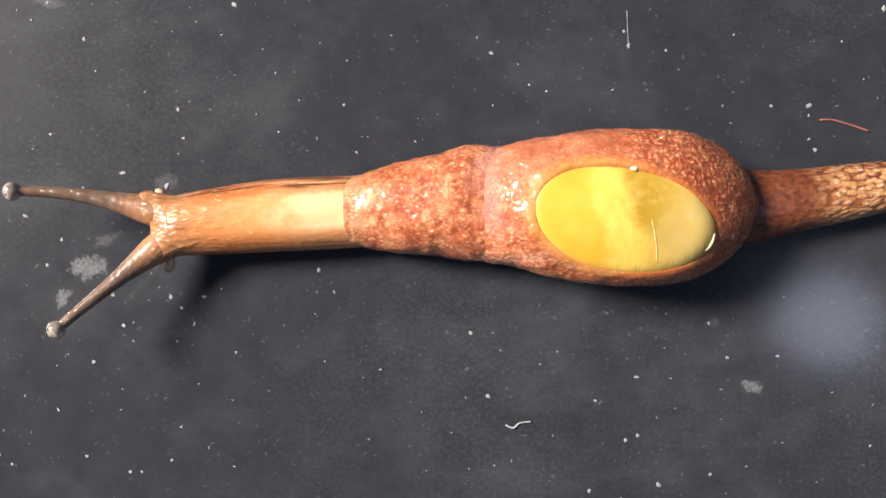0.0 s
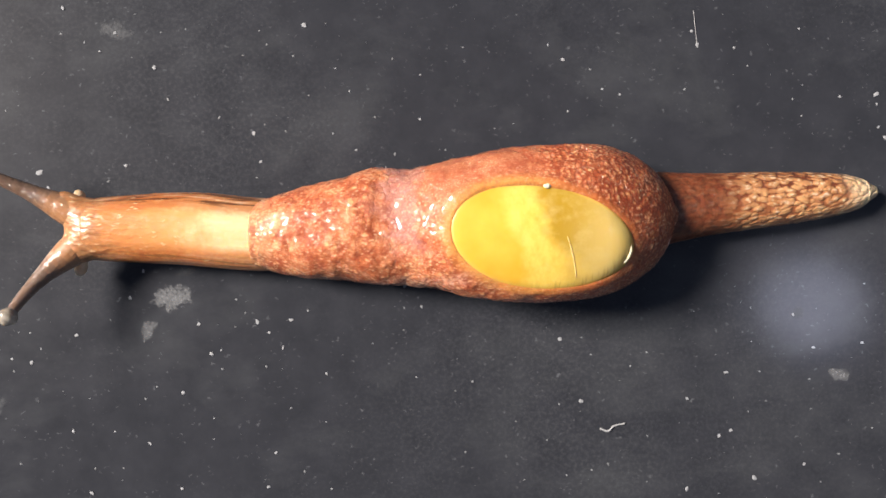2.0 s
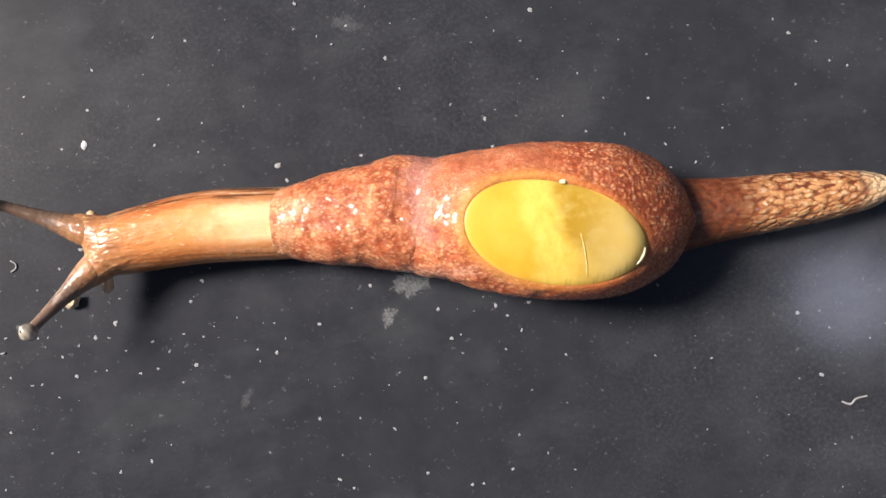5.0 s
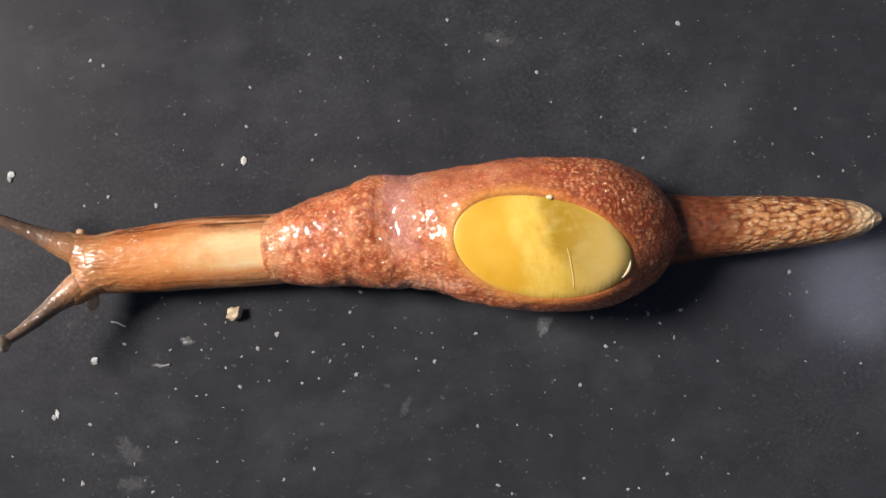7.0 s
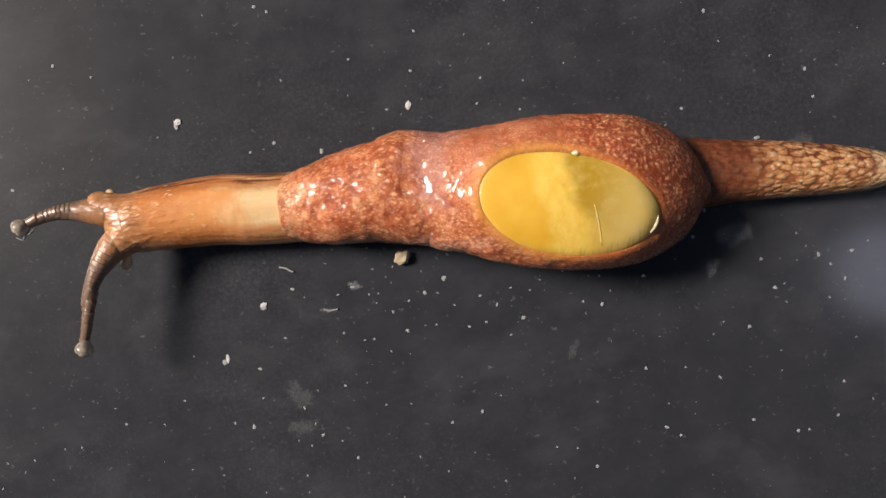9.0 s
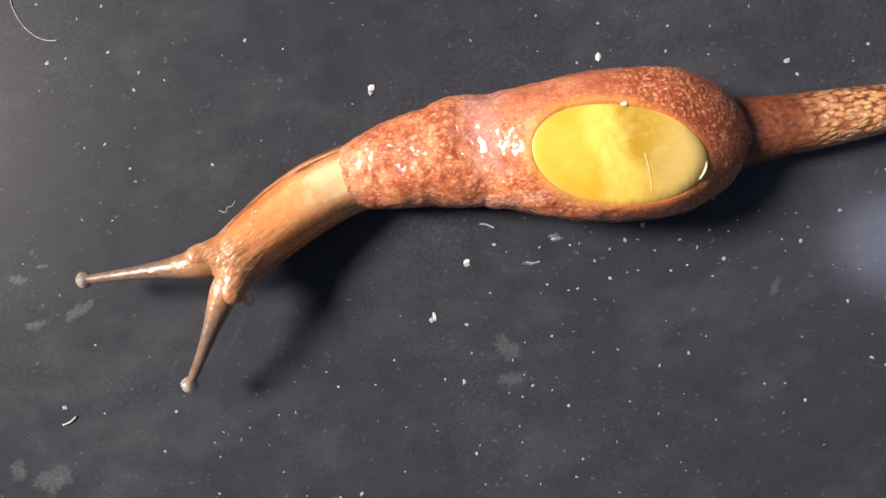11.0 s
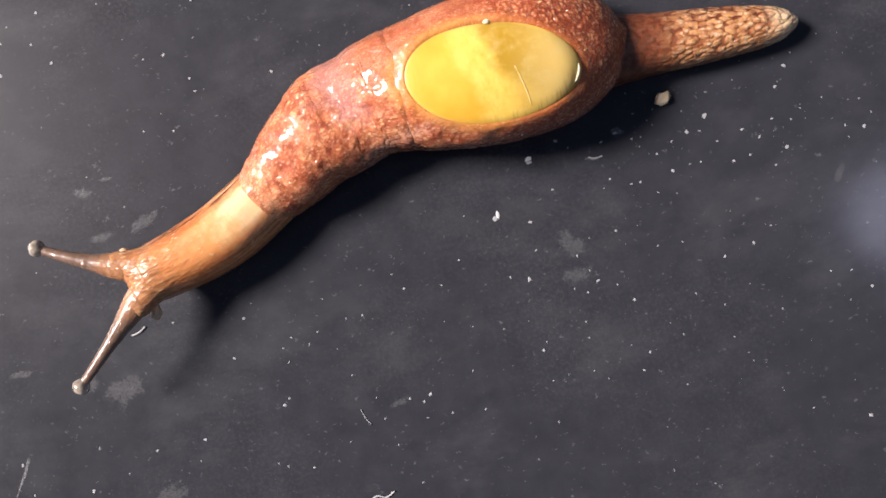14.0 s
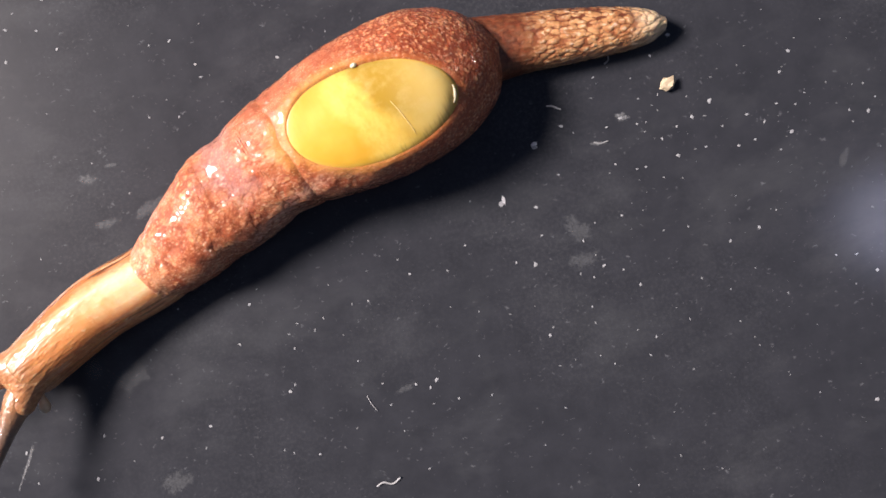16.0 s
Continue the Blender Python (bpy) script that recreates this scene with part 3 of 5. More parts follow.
def tube(name, path, radii, material, parent=None, label="", around=16):
    """A round tapering tube along a path, both in millimetres, closed by round ends."""
    path = [Vector(v) for v in path]
    verts, faces = [], []
    for i, v in enumerate(path):
        d = (path[min(i + 1, len(path) - 1)] - path[max(i - 1, 0)]).normalized()
        a = d.orthogonal().normalized() if abs(d.z) > 0.99 else d.cross(Vector((0, 0, 1))).normalized()
        b = d.cross(a)
        for j in range(around):
            g = 2 * math.pi * j / around
            verts.append((v + (a * math.cos(g) + b * math.sin(g)) * radii[i]) * MM)
    for i in range(len(path) - 1):
        faces += [(i * around + j, i * around + (j + 1) % around, (i + 1) * around + (j + 1) % around, (i + 1) * around + j) for j in range(around)]
    faces += [tuple(range(around))[::-1], tuple((len(path) - 1) * around + j for j in range(around))]
    return mesh_object(name, verts, faces, material, parent, label)


def build_head():
    """The head: the end of the neck, which flares into the roots of the two long tentacles and webs between them."""
    mid, nu, nv = 25.7, 150, 90
    th, ph = np.meshgrid(np.linspace(0, 2 * np.pi, nu, endpoint=False), np.linspace(-np.pi / 2, np.pi / 2, nv), indexing="ij")
    ways = np.stack([np.cos(ph) * np.cos(th), np.cos(ph) * np.sin(th), np.sin(ph)], -1).reshape(-1, 3)
    heart = np.array((25.7, 0.0, 1.75))

    def capsule(q, a, b, ra, rb):
        a, b = np.array(a), np.array(b)
        k = np.clip(((q - a) @ (b - a)) / ((b - a) @ (b - a)), 0, 1)
        return np.linalg.norm(q - a - k[:, None] * (b - a), axis=1) - (ra + (rb - ra) * k)

    def field(q):
        flat = q * (1, 0.93, 1.05)
        d = capsule(flat, (24.4, 0, 1.75), (25.9, 0, 1.72), 1.78, 1.45)
        for side in (1, -1):
            e = capsule(q, (25.7, side * 0.55, 1.95), (27.3, side * 1.45, 2.05), 1.05, 0.8)
            h = np.clip(0.5 + 0.5 * (d - e) / 0.7, 0, 1)
            d = d * (1 - h) + e * h - 0.7 * h * (1 - h)
        return d
    near, far = np.zeros(len(ways)), np.full(len(ways), 4.6)
    steps = np.linspace(0.2, 4.6, 120)
    for k in steps:
        near = np.where(field(heart + ways * k) < 0, k, near)
    far = near + steps[1] - steps[0]
    for _ in range(12):
        half = (near + far) / 2
        inside = field(heart + ways * half[:, None]) < 0
        near, far = np.where(inside, half, near), np.where(inside, far, half)
    q = heart + ways * near[:, None]
    pts = q + ways * relief("neck", q)[:, None]
    pts[:, 2] = np.maximum(pts[:, 2], 0.0)
    faces = [(i * nv + j, ((i + 1) % nu) * nv + j, ((i + 1) % nu) * nv + j + 1, i * nv + j + 1) for i in range(nu) for j in range(nv - 1)]
    ob = mesh_object("head", (pts - (mid, 0, 0)) * MM, faces, NECK, slug, "greyish orange head")
    ob.data.attributes.new("rest", "FLOAT_VECTOR", "POINT").data.foreach_set("vector", q.astype(np.float32).ravel())
    return ob, mid


slug = tagged(new("semi_slug"), "orange-brown semi-slug with a glossy yellow shell patch crawling", "slug")
RINGS = []


def build_slug():
    skin("mantle_hump", -9.3, 6.5, 1.3, hump_w, hump_h, "mantle", HUMP, slug, "granular red-brown mantle round the shell", 0.085, 300, 0.10)
    hump = bpy.data.objects["mantle_hump"]
    hump.location = (-1.4 * MM, 0, 0)
    # shell: a domed oval whose edge lies beneath the mantle's lip
    rings, k = 60, 96
    rr, gg = np.meshgrid(np.linspace(0, 1.07, rings), np.linspace(0, 2 * np.pi, k, endpoint=False), indexing="ij")
    u = SHELL_A * rr * np.cos(gg)
    v = SHELL_B * (1 + 0.10 * u / SHELL_A) * rr * np.sin(gg)
    c, s = math.cos(SHELL_TILT), math.sin(SHELL_TILT)
    x, y = c * u - s * v + SHELL_X, s * u + c * v + SHELL_Y
    z = shell_z(x, y)
    q = np.stack([x, y, z], -1).reshape(-1, 3)
    faces = [(i * k + j, (i + 1) * k + j, (i + 1) * k + (j + 1) % k, i * k + (j + 1) % k) for i in range(rings - 1) for j in range(k)]
    shell = mesh_object("shell", q * MM, faces, SHELL, slug, "glossy translucent yellow shell plate, olive-grey behind")
    shell.data.attributes.new("rest", "FLOAT_VECTOR", "POINT").data.foreach_set("vector", q.astype(np.float32).ravel())
    shell.data.attributes.new("rim", "FLOAT", "POINT").data.foreach_set("value", rr.astype(np.float32).ravel())
    # pale raised growth line across the rear of the shell
    line = []
    for i in range(15):
        a = i / 14
        lx, ly = -1.45 - 0.46 * a - 0.25 * a * (1 - a), 0.95 + 2.3 * a
        lz = float(shell_z(lx, ly)) + 0.01
        line.append((lx, ly, lz))
    tube("growth_line", line, [0.012 + 0.034 * math.sin(math.pi * (0.1 + 0.8 * i / 14)) * (0.55 + 0.45 * math.sin(i * 2.2)) for i in range(15)], LINE, shell, "pale raised growth line", 8)
    # a wet bead of mucus along the rear rim
    arc = []
    for i in range(25):
        g = math.pi * (0.90 + 0.13 * i / 24)
        uu, vv = 0.975 * SHELL_A * math.cos(g), 0.975 * SHELL_B * 0.91 * math.sin(g)
        ax, ay = c * uu - s * vv + SHELL_X, s * uu + c * vv + SHELL_Y
        arc.append((ax, ay, float(shell_z(ax, ay)) + 0.0))
    tube("mucus_rim", arc, [0.02 + 0.10 * math.sin(math.pi * (0.04 + 0.92 * i / 24)) * (0.8 + 0.3 * math.sin(i * 1.9)) for i in range(25)], MUCUS_GLINT, shell, "glistening mucus along the rear rim", 12)
    seam = []
    for i in range(41):
        g = math.pi * (0.40 + 0.42 * i / 40)
        reach = 1.035 + 0.012 * math.sin(i * 1.3) + 0.008 * math.sin(i * 2.9)
        uu = reach * SHELL_A * math.cos(g)
        vv = reach * SHELL_B * (1 + 0.10 * uu / SHELL_A) * math.sin(g)
        ax, ay = c * uu - s * vv + SHELL_X, s * uu + c * vv + SHELL_Y
        seam.append((ax, ay, float(roof(ax, ay, hump_w, hump_h)) + 0.02))
    tube("mucus_seam", seam, [0.028 + 0.04 * abs(math.sin(i * 0.9)) * math.sin(math.pi * (0.05 + 0.9 * i / 40)) for i in range(41)], LINE, shell, "golden wet seam along the shell's rim", 8)
    # an added pale bead in place of the bright highlight on the right rim
    uu, vv = 0.25, -0.97 * SHELL_B
    ax, ay = c * uu - s * vv + SHELL_X, s * uu + c * vv + SHELL_Y
    az = float(shell_z(ax, ay))
    tube("glint_bead", [(ax - 0.22 + 0.055 * i, ay, az + 0.02) for i in range(9)], [0.03, 0.09, 0.13, 0.16, 0.15, 0.12, 0.13, 0.09, 0.03], MUCUS_GLINT, shell, "small pale bead that stands for a wet highlight", 14)
    # bending rings of tail, front lobe and neck
    edges = np.linspace(-22.2, -6.4, 17)
    for a, b in zip(edges[:-1], edges[1:]):
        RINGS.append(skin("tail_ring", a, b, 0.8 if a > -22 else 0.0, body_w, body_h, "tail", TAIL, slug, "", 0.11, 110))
    # thin slices where the hump slopes down into the fold, wider ones on the flat front lobe
    edges = np.concatenate([np.linspace(5.2, 9.2, 33), np.linspace(9.2, 15.9, 19)[1:]])
    for a, b in zip(edges[:-1], edges[1:]):
        over = 1.1 if a < 5.3 else 0.5 if a < 9.1 else 0.9 if b < 15.8 else 0.15
        RINGS.append(skin("mantle_ring", a, b, over, hump_w, hump_h, "mantle", MANTLE, slug, "", 0.085, 200, 0.09 if a < 5.3 else 0.02, 0.015 * max(0.0, min(1.0, (6.6 - a) / 0.5))))
    edges = np.linspace(14.0, 25.6, 37)
    for a, b in zip(edges[:-1], edges[1:]):
        RINGS.append(skin("neck_ring", a, b, 0.55, neck_w, neck_h, "neck", NECK, slug, "", 0.10, 130, 0.02))
    head = build_head()
    RINGS.append(head)
    # two short lower feelers on the head, the right one drawn in
    for side, reach in ((1, 2.7), (-1, 2.4)):
        root, end = Vector((0.7, side * 0.9, 1.1)), Vector((1.3, side * reach, 0.95))
        path = [root.lerp(end, i / 8) for i in range(9)]
        tube("lower_tentacle", path, [0.36, 0.34, 0.30, 0.27, 0.27, 0.31, 0.37, 0.33, 0.14], NUB, head[0], "short pale lower tentacle")


STALKS = []


def build_tentacles():
    for side in (1, -1):
        parts = []
        n = 18
        us, rs = (-0.1, 0, 0.1, 0.2, 0.3, 0.4, 0.52, 0.65, 0.8, 1), (0.62, 0.78, 0.92, 0.90, 0.77, 0.64, 0.51, 0.42, 0.35, 0.29)
        for i in range(n):
            path, rad, reach = [], [], []
            for j in range(21):
                a = j / 20 * 2.6 - 0.8
                u = (i + a) / n
                path.append(((a - 0.5) * 0.48, 0, 0))
                rad.append((sum(float(np.interp(u + d, us, rs)) for d in (-0.06, -0.02, 0.02, 0.06)) / 4 + 0.02 * noise.noise(Vector((u * 22, side * 3, 0)))) * (1 - 0.07 * max(0, -a, a - 1) ** 2))
                reach.append(26.0 + 8.8 * u)
            ob = tube("tentacle_ring", path, rad, STALK, slug, "", 28)
            place = np.empty(len(ob.data.vertices) * 3, np.float32)
            ob.data.vertices.foreach_get("co", place)
            place = place.reshape(-1, 3) / MM + (0, side * 4.0, 0)
            place[:, 0] = np.repeat(reach, 28)
            ob.data.attributes.new("rest", "FLOAT_VECTOR", "POINT").data.foreach_set("vector", place.astype(np.float32).ravel())
            parts.append(ob)
        bulb_r = [0.22, 0.31, 0.41, 0.49, 0.54, 0.55, 0.52, 0.44, 0.30, 0.09]
        bulb = tube("tentacle_tip", [(-0.55 + 0.12 * i, 0, 0) for i in range(10)], bulb_r, BULB, slug, "round pale tentacle tip", 24)
        me = bpy.data.meshes.new("eye")
        bm = bmesh.new()
        bmesh.ops.create_icosphere(bm, subdivisions=3, radius=0.10 * MM)
        bm.to_mesh(me)
        bm.free()
        me.materials.append(PUPIL)
        eye = tagged(new("eye", me), "tiny black eye")
        eye.parent = bulb
        eye.location = (0.22 * MM, side * -0.2 * MM, 0.34 * MM)
        STALKS.append((side, parts, bulb))


build_slug()
build_tentacles()


# ---- dust, grit and fibres on the board ----
rng = random.Random(7)


def flake_mesh(name, seed, flat, material, rough=0.35):
    r = random.Random(seed)
    bm = bmesh.new()
    bmesh.ops.create_icosphere(bm, subdivisions=2, radius=1.0)
    off = Vector((r.random() * 9, r.random() * 9, r.random() * 9))
    sx, sy = 0.7 + 0.6 * r.random(), 0.7 + 0.6 * r.random()
    for v in bm.verts:
        v.co *= 1 + rough * noise.noise(v.co * 1.3 + off) + 0.5 * rough * noise.noise(v.co * 3.1 + off)
        v.co = Vector((v.co.x * sx, v.co.y * sy, v.co.z * flat))
    low = min(v.co.z for v in bm.verts)
    for v in bm.verts:
        v.co.z -= low
    me = bpy.data.meshes.new(name)
    bm.to_mesh(me)
    bm.free()
    me.materials.append(material)
    return me


SPECKS = [flake_mesh("dust_speck", i, 0.16 + 0.06 * (i % 3), DUST, 0.6) for i in range(7)]


def dust(rows):
    for x, y, r in rows:
        ob = new("dust_speck", rng.choice(SPECKS))
        ob.location = (x * MM, y * MM, 0)
        ob.rotation_euler = (0, 0, rng.random() * 6.28)
        ob.scale = (r * MM * rng.uniform(0.8, 1.5), r * MM * rng.uniform(0.65, 0.95), r * MM * 0.9)
        tagged(ob, "tiny pale grey speck of dust lying on the black board", "dust speck", "dust specks on the board")


GRAINS = []


def grains(rows):
    """Places of finer grains, which are joined into the board's fine dust."""
    GRAINS.extend(rows)


def single(name, label, category, mesh, x, y, size, turn=0.0, stretch=1.0):
    ob = new(name, mesh)
    ob.location, ob.rotation_euler = (x * MM, y * MM, 0), (0, 0, radians(turn))
    ob.scale = (size * MM * stretch, size * MM, size * MM)
    return tagged(ob, label, category)


def fibre(points, r, material, label):
    """A thin bent fibre through the given places on the board, in millimetres."""
    pts = [Vector((x, y, r)) for x, y in points]
    path = []
    for i in range(len(pts) - 1):
        a, b, c, d = pts[max(i - 1, 0)], pts[i], pts[i + 1], pts[min(i + 2, len(pts) - 1)]
        for j in range(8):
            u = j / 8
            path.append(0.5 * ((2 * b) + (c - a) * u + (2 * a - 5 * b + 4 * c - d) * u * u + (3 * b - a - 3 * c + d) * u ** 3))
    path.append(pts[-1])
    return tagged(tube("fibre", path, [r] * len(path), material, None, "", 8), label, "fibre")


def film_material(name, color, thick):
    """Dried slime: a thin crust, broken into flecks and fading out at its rim."""
    m = Mat(name)
    v = m.node("ShaderNodeTexCoord").outputs["Object"]
    mid, fine = m.noise(v, 1400.0, 4.0, 0.65), m.noise(v, 5200.0, 3.0, 0.7)
    core = m.node("ShaderNodeAttribute", attr="core").outputs["Fac"]
    cover = m.math("ADD", m.math("ADD", m.math("MULTIPLY", mid, 0.9), m.math("MULTIPLY", fine, 0.5)), m.math("MULTIPLY", core, 0.5))
    col = m.mix(m.ramp(fine, (0.35, 0.0), (0.65, 1.0)), tuple(c * 0.7 for c in color), tuple(c * 1.25 for c in color))
    alpha = m.math("MULTIPLY", m.span(cover, 0.84, 1.16), thick)
    return m.set(color=col, rough=0.45, normal=m.bump(fine, 0.00002, 0.6), alpha=alpha)


CRUST = film_material("dried_crust", (0.25, 0.26, 0.27), 0.5)
VEIL = film_material("dried_veil", (0.18, 0.19, 0.20), 0.24)


def residue(x, y, rx, ry, turn, seed, label):
    """A patch of dried slime: a thin uneven sheet with a lobed rim."""
    rings, k = 12, 40
    off = Vector((seed * 1.7, seed * 0.9, 0))
    verts, core = [], []
    for i in range(rings + 1):
        for j in range(k):
            a, d = 6.2832 * j / k, i / rings
            lobe = 1.15 + 0.55 * noise.noise(Vector((math.cos(a) * 1.6, math.sin(a) * 1.6, seed * 3.1))) + 0.25 * noise.noise(Vector((math.cos(a) * 4, math.sin(a) * 4, seed)))
            px, py = rx * d * lobe * math.cos(a), ry * d * lobe * math.sin(a)
            verts.append((px, py, 0.006 + (1 - d * d) * (0.02 + 0.012 * noise.noise(Vector((px * 5, py * 5, 0)) + off))))
            core.append(1 - d ** 2)
    faces = [(i * k + j, (i + 1) * k + j, (i + 1) * k + (j + 1) % k, i * k + (j + 1) % k) for i in range(rings) for j in range(k)]
    ob = mesh_object("dried_residue", np.array(verts) * MM, faces, VEIL if "faint" in label else CRUST)
    ob.data.attributes.new("core", "FLOAT", "POINT").data.foreach_set("value", core)
    ob.location, ob.rotation_euler = (x * MM, y * MM, 0.0), (0, 0, radians(turn))
    return tagged(ob, label, "residue")


def build_litter():
    dust(((-22.0, 13.2, 0.14), (-10.8, 12.6, 0.07), (-11.2, 8.5, 0.09), (-5.7, 9.1, 0.09), (3.6, 12.4, 0.11), (6.0, 10.4, 0.07), (7.1, 10.0, 0.09), (3.7, 9.1, 0.09), (-1.2, 6.8, 0.07), (18.8, 8.0, 0.07), (21.4, 9.1, 0.09), (-15.8, 7.0, 0.09), (-15.1, -4.7, 0.11), (-12.5, -6.5, 0.07), (-6.9, -7.1, 0.07), (-3.4, -7.6, 0.09), (2.3, -5.3, 0.14), (3.4, -9.3, 0.18), (12.8, -8.1, 0.16), (10.2, -9.6, 0.09), (12.1, -12.1, 0.12), (14.2, -14.9, 0.14), (-23.6, -10.1, 0.07), (-19.6, -8.8, 0.07), (-19.1, -14.0, 0.11), (-16.5, -13.3, 0.09), (17.4, -4.7, 0.09), (21.8, -6.8, 0.09), (25.9, 13.2, 0.09), (-14.5, -3.0, 0.12)))
    dust(((14.7, 12.6, 0.09), (19.0, 13.6, 0.11)))
    dust(((-36.5, 15.9, 0.09), (-21.3, 11.2, 0.07), (-41.0, 11.7, 0.09), (-44.9, 12.9, 0.09), (-36.6, 10.7, 0.09), (-33.9, 10.2, 0.09), (-42.8, 9.4, 0.09), (-41.4, 9.4, 0.16), (-35.6, -4.9, 0.12), (-38.0, -4.9, 0.09), (-38.2, -3.2, 0.09), (-36.2, -2.9, 0.09), (-40.4, -1.8, 0.14), (-41.7, -2.6, 0.11), (-43.1, -4.9, 0.11), (-27.7, -3.1, 0.11), (-35.6, -0.9, 0.09), (-31.7, -4.3, 0.07), (-20.2, -2.9, 0.11), (-38.9, -10.6, 0.11), (-37.6, -9.7, 0.07), (-28.2, -9.0, 0.11), (-25.7, -9.2, 0.07), (-34.4, -13.4, 0.09), (-44.7, -2.3, 0.07), (-43.9, -3.6, 0.07), (-39.9, -3.6, 0.07), (-39.1, -5.1, 0.07), (-37.2, -3.9, 0.07), (-34.3, -2.6, 0.07)))
    dust(((-42.8, -3.0, 0.09), (-41.2, -4.7, 0.09), (-30.5, -4.6, 0.09)))
    dust(((-50.6, 17.0, 0.11), (-49.8, 16.6, 0.11), (-27.4, 17.2, 0.14), (-12.6, 15.4, 0.16), (-56.5, 9.9, 0.21), (-45.2, 10.6, 0.07), (-16.1, 6.0, 0.07), (-3.1, 4.8, 0.11), (-4.7, 4.6, 0.07), (-52.2, -2.4, 0.20), (-55.1, -5.6, 0.18), (-57.1, -5.0, 0.07), (-50.2, -1.4, 0.11), (-49.5, -2.0, 0.07), (-46.3, -1.7, 0.12), (-47.2, -4.6, 0.07), (-35.0, -3.2, 0.07)))
    dust(((-37.0, 9.1, 0.09), (-64.1, 14.8, 0.11), (-61.7, 13.8, 0.07), (-34.3, 8.4, 0.07), (-77.5, 15.7, 0.14), (-76.2, 15.8, 0.09), (-71.5, 14.0, 0.12), (-72.0, 12.9, 0.11), (-69.9, 13.2, 0.07), (-74.6, 9.7, 0.09), (-73.2, 7.8, 0.09), (-75.0, 4.6, 0.09), (-77.0, 5.0, 0.07), (-47.3, -2.1, 0.11), (-32.0, -14.9, 0.11), (-47.2, -12.7, 0.09), (-48.1, -11.5, 0.07), (-62.0, -8.9, 0.09), (-59.5, -9.2, 0.07), (-77.6, -3.4, 0.09), (-80.4, -7.2, 0.16), (-77.8, -8.0, 0.07), (-81.5, 2.8, 0.07), (-65.3, -15.7, 0.09), (-61.7, -16.2, 0.11), (-29.4, 7.1, 0.14), (-45.3, -5.2, 0.07), (-44.3, -6.1, 0.07), (-58.0, -7.8, 0.07), (-54.9, -9.6, 0.07)))
    dust(((-82.2, 10.8, 0.11), (-33.7, -23.2, 0.14), (-60.5, -17.7, 0.09), (-63.1, -16.2, 0.09), (-70.4, -19.5, 0.09), (-77.3, -16.2, 0.11), (-65.6, -22.2, 0.14), (-86.3, -2.8, 0.07), (-70.1, -10.6, 0.07), (-68.3, -10.6, 0.07), (-50.1, -11.6, 0.09), (-65.1, -10.1, 0.07)))
    dust(((-4.9, 6.1, 0.09), (-16.1, 8.8, 0.09), (-19.6, 4.8, 0.16), (-22.1, 3.8, 0.12), (-16.8, 4.0, 0.18), (-24.1, 7.2, 0.09), (-25.3, 14.4, 0.12), (-23.4, 0.6, 0.12), (-25.7, 2.1, 0.10), (11.3, 10.1, 0.10), (12.0, 13.8, 0.10), (12.3, 12.9, 0.12), (23.8, 9.1, 0.14), (23.8, 7.0, 0.09), (24.2, 6.3, 0.12), (27.3, 10.8, 0.11), (28.6, 15.3, 0.20), (-24.3, -1.0, 0.10), (-16.6, -3.0, 0.10), (-19.5, -4.8, 0.12), (-21.4, -7.1, 0.10), (-7.3, -1.3, 0.10), (-18.4, -14.0, 0.09), (-21.8, -13.0, 0.09), (-26.5, -13.5, 0.09), (12.9, -11.8, 0.10), (18.6, -6.9, 0.09), (27.7, -12.5, 0.10), (17.5, -14.3, 0.10), (9.8, -15.3, 0.12), (-40.5, 14.2, 0.09), (-28.9, 6.1, 0.12)))
    dust(((-34.5, 15.5, 0.10), (-42.2, 3.0, 0.12), (-43.6, 1.9, 0.10), (-34.8, 0.3, 0.10), (-33.1, -13.6, 0.10), (-27.3, -12.9, 0.10), (-15.9, -3.7, 0.12), (-15.9, -11.2, 0.10), (-50.3, 8.1, 0.11), (-47.3, 7.2, 0.12), (-51.9, 7.7, 0.10), (-24.3, 15.5, 0.12), (-77.5, 19.7, 0.13), (-73.2, 18.8, 0.10), (-73.3, 15.7, 0.10), (-67.7, 7.1, 0.09), (-45.3, -2.3, 0.09), (-74.2, -11.2, 0.09), (-70.6, -12.2, 0.09), (-62.2, -16.6, 0.09), (-71.5, -15.0, 0.09), (-73.0, -8.7, 0.10), (-45.9, -5.2, 0.09), (-52.9, -6.3, 0.09), (-47.5, -8.0, 0.09), (-40.9, -11.1, 0.09), (-50.3, -9.1, 0.10), (-49.3, -11.0, 0.10), (-53.7, -10.0, 0.13), (-53.7, -14.8, 0.10), (-46.9, -16.3, 0.09), (-53.5, -16.9, 0.09)))
    dust(((-37.2, -22.0, 0.09), (-82.5, 14.3, 0.10), (-83.3, 12.3, 0.10), (-85.8, 10.7, 0.12), (-85.4, 12.8, 0.10), (-80.7, -16.3, 0.09), (-90.1, -15.5, 0.10), (-85.6, -18.2, 0.10), (-63.4, -21.9, 0.10), (-53.7, -19.7, 0.09), (-50.0, -25.7, 0.09), (-49.7, -10.2, 0.09)))
